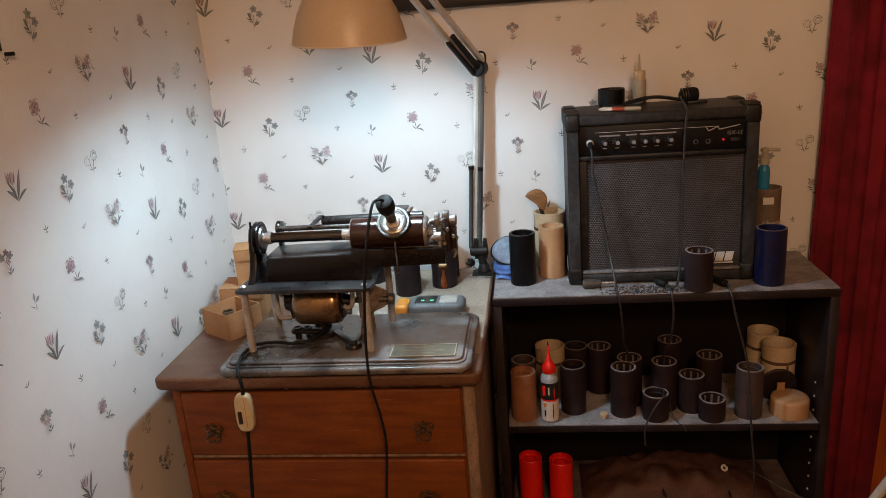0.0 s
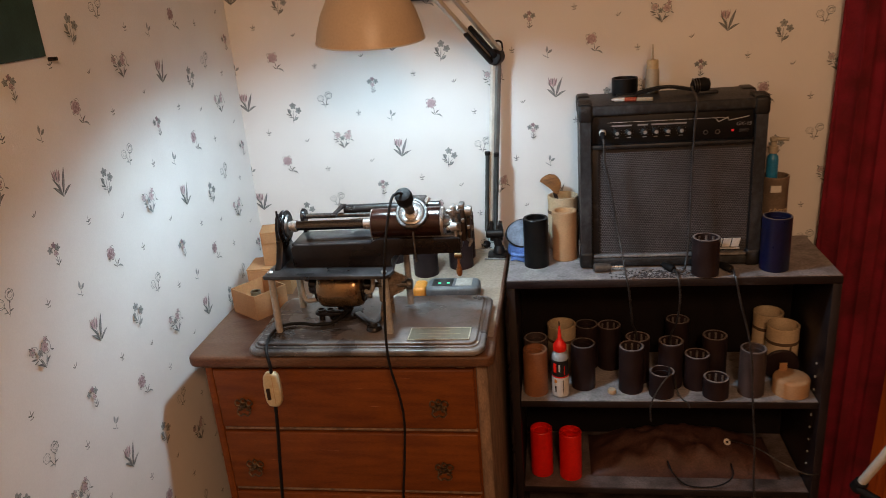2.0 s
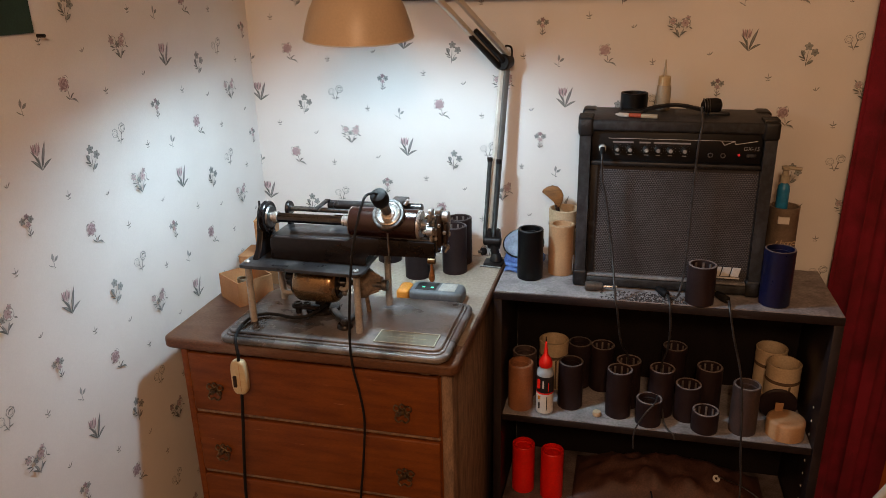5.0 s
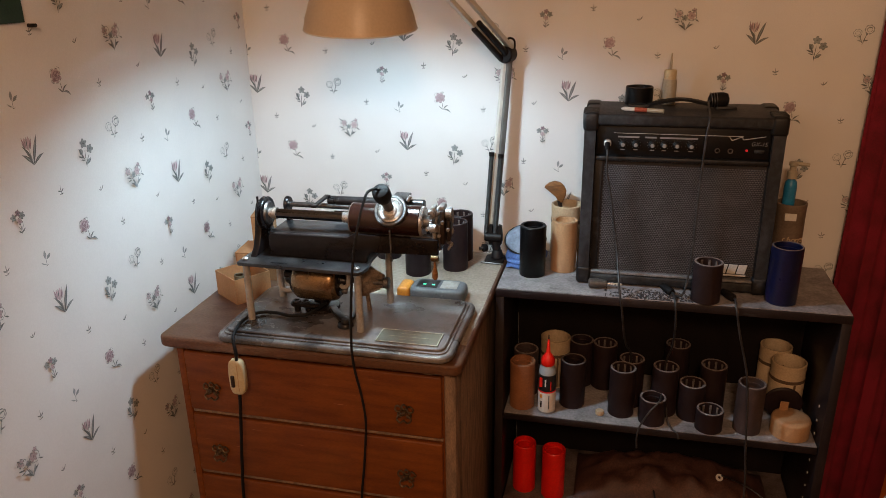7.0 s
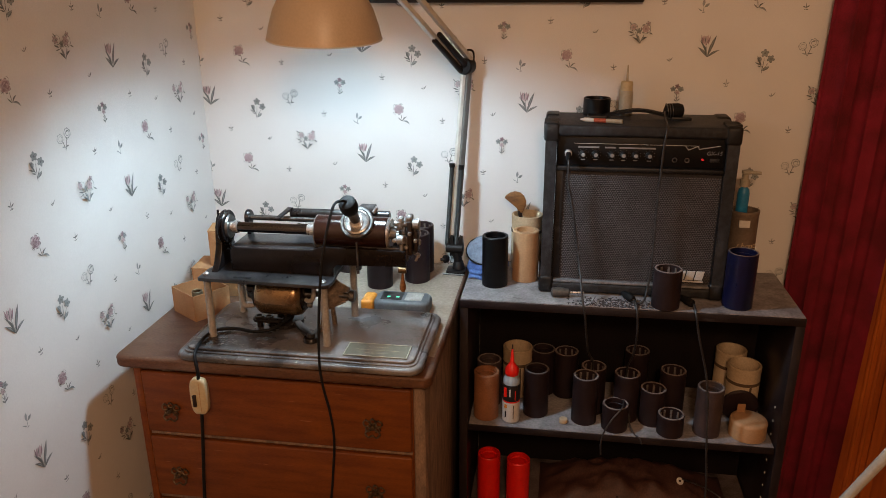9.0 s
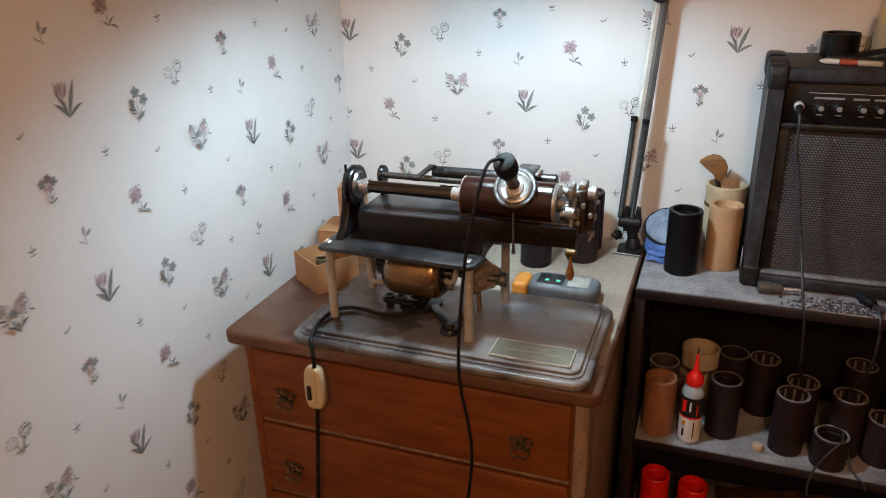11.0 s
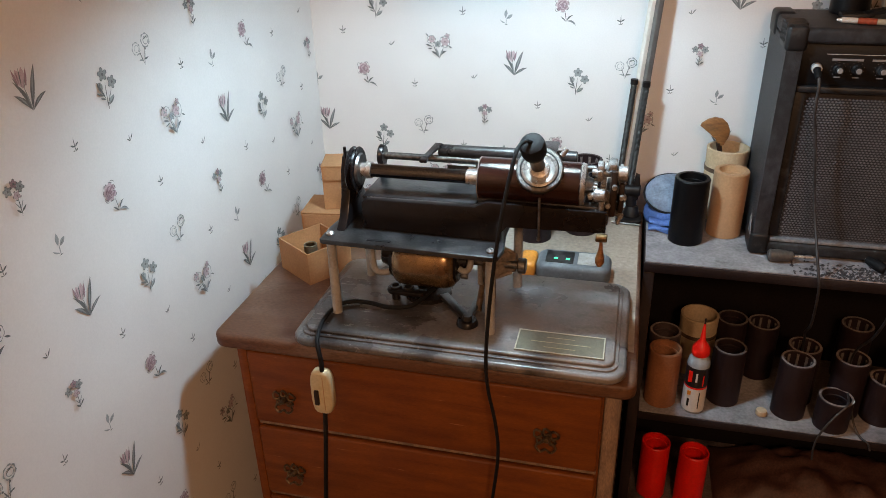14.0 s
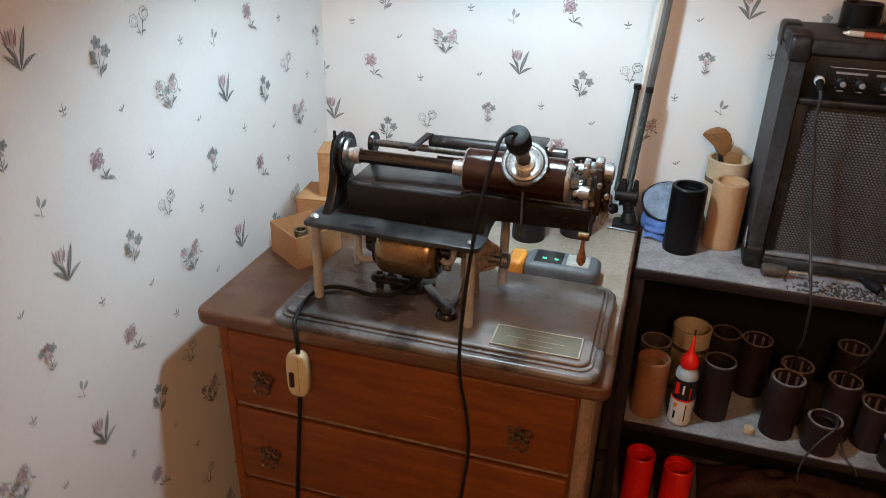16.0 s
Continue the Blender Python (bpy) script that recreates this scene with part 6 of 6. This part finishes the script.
# ---- blue pouch beside the lamp ----
po = thing("fabric_pouch", (0.652, -0.085, TOP_Z), "small blue fabric pouch with a pale mesh top and dark piping", "pouch")
tilt = pose(0.652, -0.083, TOP_Z + 0.0505, 30, -5, 8)
bm = bmesh.new()
bmesh.ops.create_uvsphere(bm, u_segments=32, v_segments=16, radius=1.0, matrix=Matrix.LocRotScale((0.654, -0.078, TOP_Z + 0.017), None, (0.044, 0.050, 0.026)))
for v in bm.verts:
    v.co += 0.004 * noise.noise(v.co * 45) * Vector((1, 1, 1)) + Vector((0.0022 * math.sin(150 * v.co.z + 30 * v.co.x), 0, 0))
    v.co.z = max(v.co.z, TOP_Z + 0.0005)
part("bag", bm, BLUE_CLOTH, po, "bright blue fabric bag", 80)
bm = bmesh.new()
bmesh.ops.create_uvsphere(bm, u_segments=36, v_segments=14, radius=1.0, matrix=tilt @ Matrix.Diagonal((0.0445, 0.042, 0.011, 1)))
for v in bm.verts:
    v.co.z += 0.0022 * noise.noise(v.co * 60)
part("mesh_top", bm, BLUE_TOP, po, "pale grey-blue mesh top", 80)
rim = [tilt @ Vector((0.0450 * math.cos(t), 0.0425 * math.sin(t), 0.0)) for t in (2 * math.pi * k / 24 for k in range(25))]
part("piping", tube(bmesh.new(), rim, 0.0019, 8, 3), RUBBER, po, "dark piping round the top")
bm = box(bmesh.new(), 0.012, 0.034, -0.020, -0.002, 0.0095, 0.0125, 0.0006, 1)
bmesh.ops.transform(bm, matrix=tilt, verts=bm.verts[:])
part("tag", bm, LABEL_BLACK, po, "small black tag")
for dy, z, w in ((0.0, 0.0005, 0.020), (0.006, 0.0098, 0.017)):
    strip = [Vector((0.618 + 0.011 * k, -0.128 + dy - 0.002 * k + 0.003 * math.sin(k), TOP_Z + z + 0.0022 * (1 + math.sin(1.7 * k + dy * 300)))) for k in range(6)]
    bm = bmesh.new()
    low = [[bm.verts.new(p + Vector((0, (u - 0.5) * w, 0.0016 * math.sin(3 * u)))) for u in (0, 0.33, 0.66, 1)] for p in strip]
    high = [[bm.verts.new(v.co + Vector((0, 0, 0.0045))) for v in r] for r in low]
    for a, b in ((low, 1), (high, -1)):
        for r0, r1 in zip(a, a[1:]):
            for k in range(3):
                bm.faces.new((r0[k], r0[k + 1], r1[k + 1], r1[k]))
    for k in range(5):
        bm.faces.new((low[k][0], low[k + 1][0], high[k + 1][0], high[k][0]))
        bm.faces.new((low[k][3], low[k + 1][3], high[k + 1][3], high[k][3]))
    for k in range(3):
        bm.faces.new((low[0][k], low[0][k + 1], high[0][k + 1], high[0][k]))
        bm.faces.new((low[5][k], low[5][k + 1], high[5][k + 1], high[5][k]))
    part("strap", bm, BLUE_CLOTH, po, "folded bright blue strap", 80)

# ---- meter on the dresser ----
mt = thing("handheld_meter", (0.495, -0.305, DRESS_Z), "grey handheld tachometer with an orange nose lying on the dresser", "meter")
o = rounded(0.452, 0.564, -0.339, -0.279, DRESS_Z, 0.017)
part("case", slab(bmesh.new(), o, (0, 0, 0.0300), 0.009, 4), GREY_PLASTIC, mt, "grey plastic case", 50)
part("nose", slab(bmesh.new(), rounded(0.426, 0.4515, -0.334, -0.284, DRESS_Z, 0.008), (0, 0, 0.0270), 0.007, 4), ORANGE, mt, "orange nose", 50)
part("keypad", boxm(0.514, 0.548, -0.328, -0.290, DRESS_Z + 0.0290, DRESS_Z + 0.0308, 0.001), POST, mt, "paler keypad panel")
part("display", boxm(0.466, 0.508, -0.328, -0.290, DRESS_Z + 0.0290, DRESS_Z + 0.0306, 0.0005), LABEL_BLACK, mt, "dark display")
for x in (0.478, 0.496):
    part("indicator", boxm(x, x + 0.006, -0.318, -0.313, DRESS_Z + 0.0307, DRESS_Z + 0.0313), GREEN_LIT, mt, "small green light")


# ---- cartons ----
def build_carton(x, y, z, w, d, h, turn, label, open_top=False, flap=0.0):
    c = thing("carton", (0, 0, 0), label, "box", "brown cartons")
    t = 0.002
    part("bottom", boxm(-w / 2, w / 2, -d / 2, d / 2, 0, t), CARTON, c)
    for x0, x1, y0, y1 in ((-w / 2, w / 2, -d / 2, -d / 2 + t), (-w / 2, w / 2, d / 2 - t, d / 2), (-w / 2, -w / 2 + t, -d / 2 + t, d / 2 - t), (w / 2 - t, w / 2, -d / 2 + t, d / 2 - t)):
        part("side", boxm(x0, x1, y0, y1, t, h), CARTON, c)
    if not open_top:
        part("lid", boxm(-w / 2 - 0.001, w / 2 + 0.001, -d / 2 - 0.001, d / 2 + 0.001, h, h + t, 0.0005, 1), CARTON, c)
        part("lid_flap", boxm(-w / 2 + 0.004, w / 2 - 0.004, -d / 2 - 0.0025, -d / 2 - 0.0008, h - 0.022, h - 0.001), CARTON, c)
    c.matrix_basis = pose(x, y, z, 0, 0, turn)
    return c


build_carton(0.110, -0.366, DRESS_Z, 0.082, 0.078, 0.052, -34, "open brown carton holding a brass fitting", True)
build_carton(0.101, -0.255, DRESS_Z, 0.092, 0.075, 0.060, 6, "closed brown carton against the wall")
build_carton(0.107, -0.246, DRESS_Z + 0.0622, 0.040, 0.058, 0.074, 14, "small closed brown carton stacked on another")
ft = thing("brass_fitting", (0.106, -0.373, DRESS_Z + 0.002), "small brass pipe fitting standing in the open carton", "fitting")
part("pipe", ring(bmesh.new(), (0.106, -0.373, DRESS_Z + 0.0022), (0.106, -0.373, DRESS_Z + 0.045), 0.0095, 0.0070, 24, 0.0006), BRASS_OLD, ft)
part("collar", ring(bmesh.new(), (0.106, -0.373, DRESS_Z + 0.034), (0.106, -0.373, DRESS_Z + 0.0455), 0.0105, 0.0096, 24, 0.0004), PLATE, ft)

# ---- stand by the door ----
st = thing("music_stand", (1.285, -0.47, 0), "grey metal folding stand with a black end cap", "stand")
e0, e1 = Vector((1.283, -0.452, 0.437)), Vector((1.362, -0.646, 0.885))
part("tube", rodm(e0, e1, 0.0082, segs=18), ARM, st, "pale grey painted metal tube")
part("end_cap", rodm(e0 + (e0 - e1).normalized() * 0.022, e0 - (e0 - e1).normalized() * 0.004, 0.014, 0.012, 18, 0.002), RUBBER, st, "black rubber end cap")
part("crossbar", rodm((1.276, -0.455, 0.425), (1.348, -0.522, 0.410), 0.0075, segs=16), RUBBER, st, "black crossbar")
part("leg", rodm((1.288, -0.457, 0.423), (1.302, -0.470, 0.0), 0.0075, segs=16), RUBBER, st, "black leg")

# ---- unseen pendant fitting, added to go with the warm room light ----
pen2 = thing("unseen_pendant", (0.95, -2.20, 2.4), "plain pendant fitting added out of view above the warm room light", "lamp")
part("canopy", rodm((0.95, -2.20, 2.4), (0.95, -2.20, 2.375), 0.05, 0.045, 28, 0.003), LABEL_WHITE, pen2)
part("cord", rodm((0.95, -2.20, 2.3748), (0.95, -2.20, 2.092), 0.004, segs=10), LABEL_WHITE, pen2)
part("socket", rodm((0.95, -2.20, 2.0918), (0.95, -2.20, 2.045), 0.018, 0.021, 20, 0.002), BAKELITE, pen2)
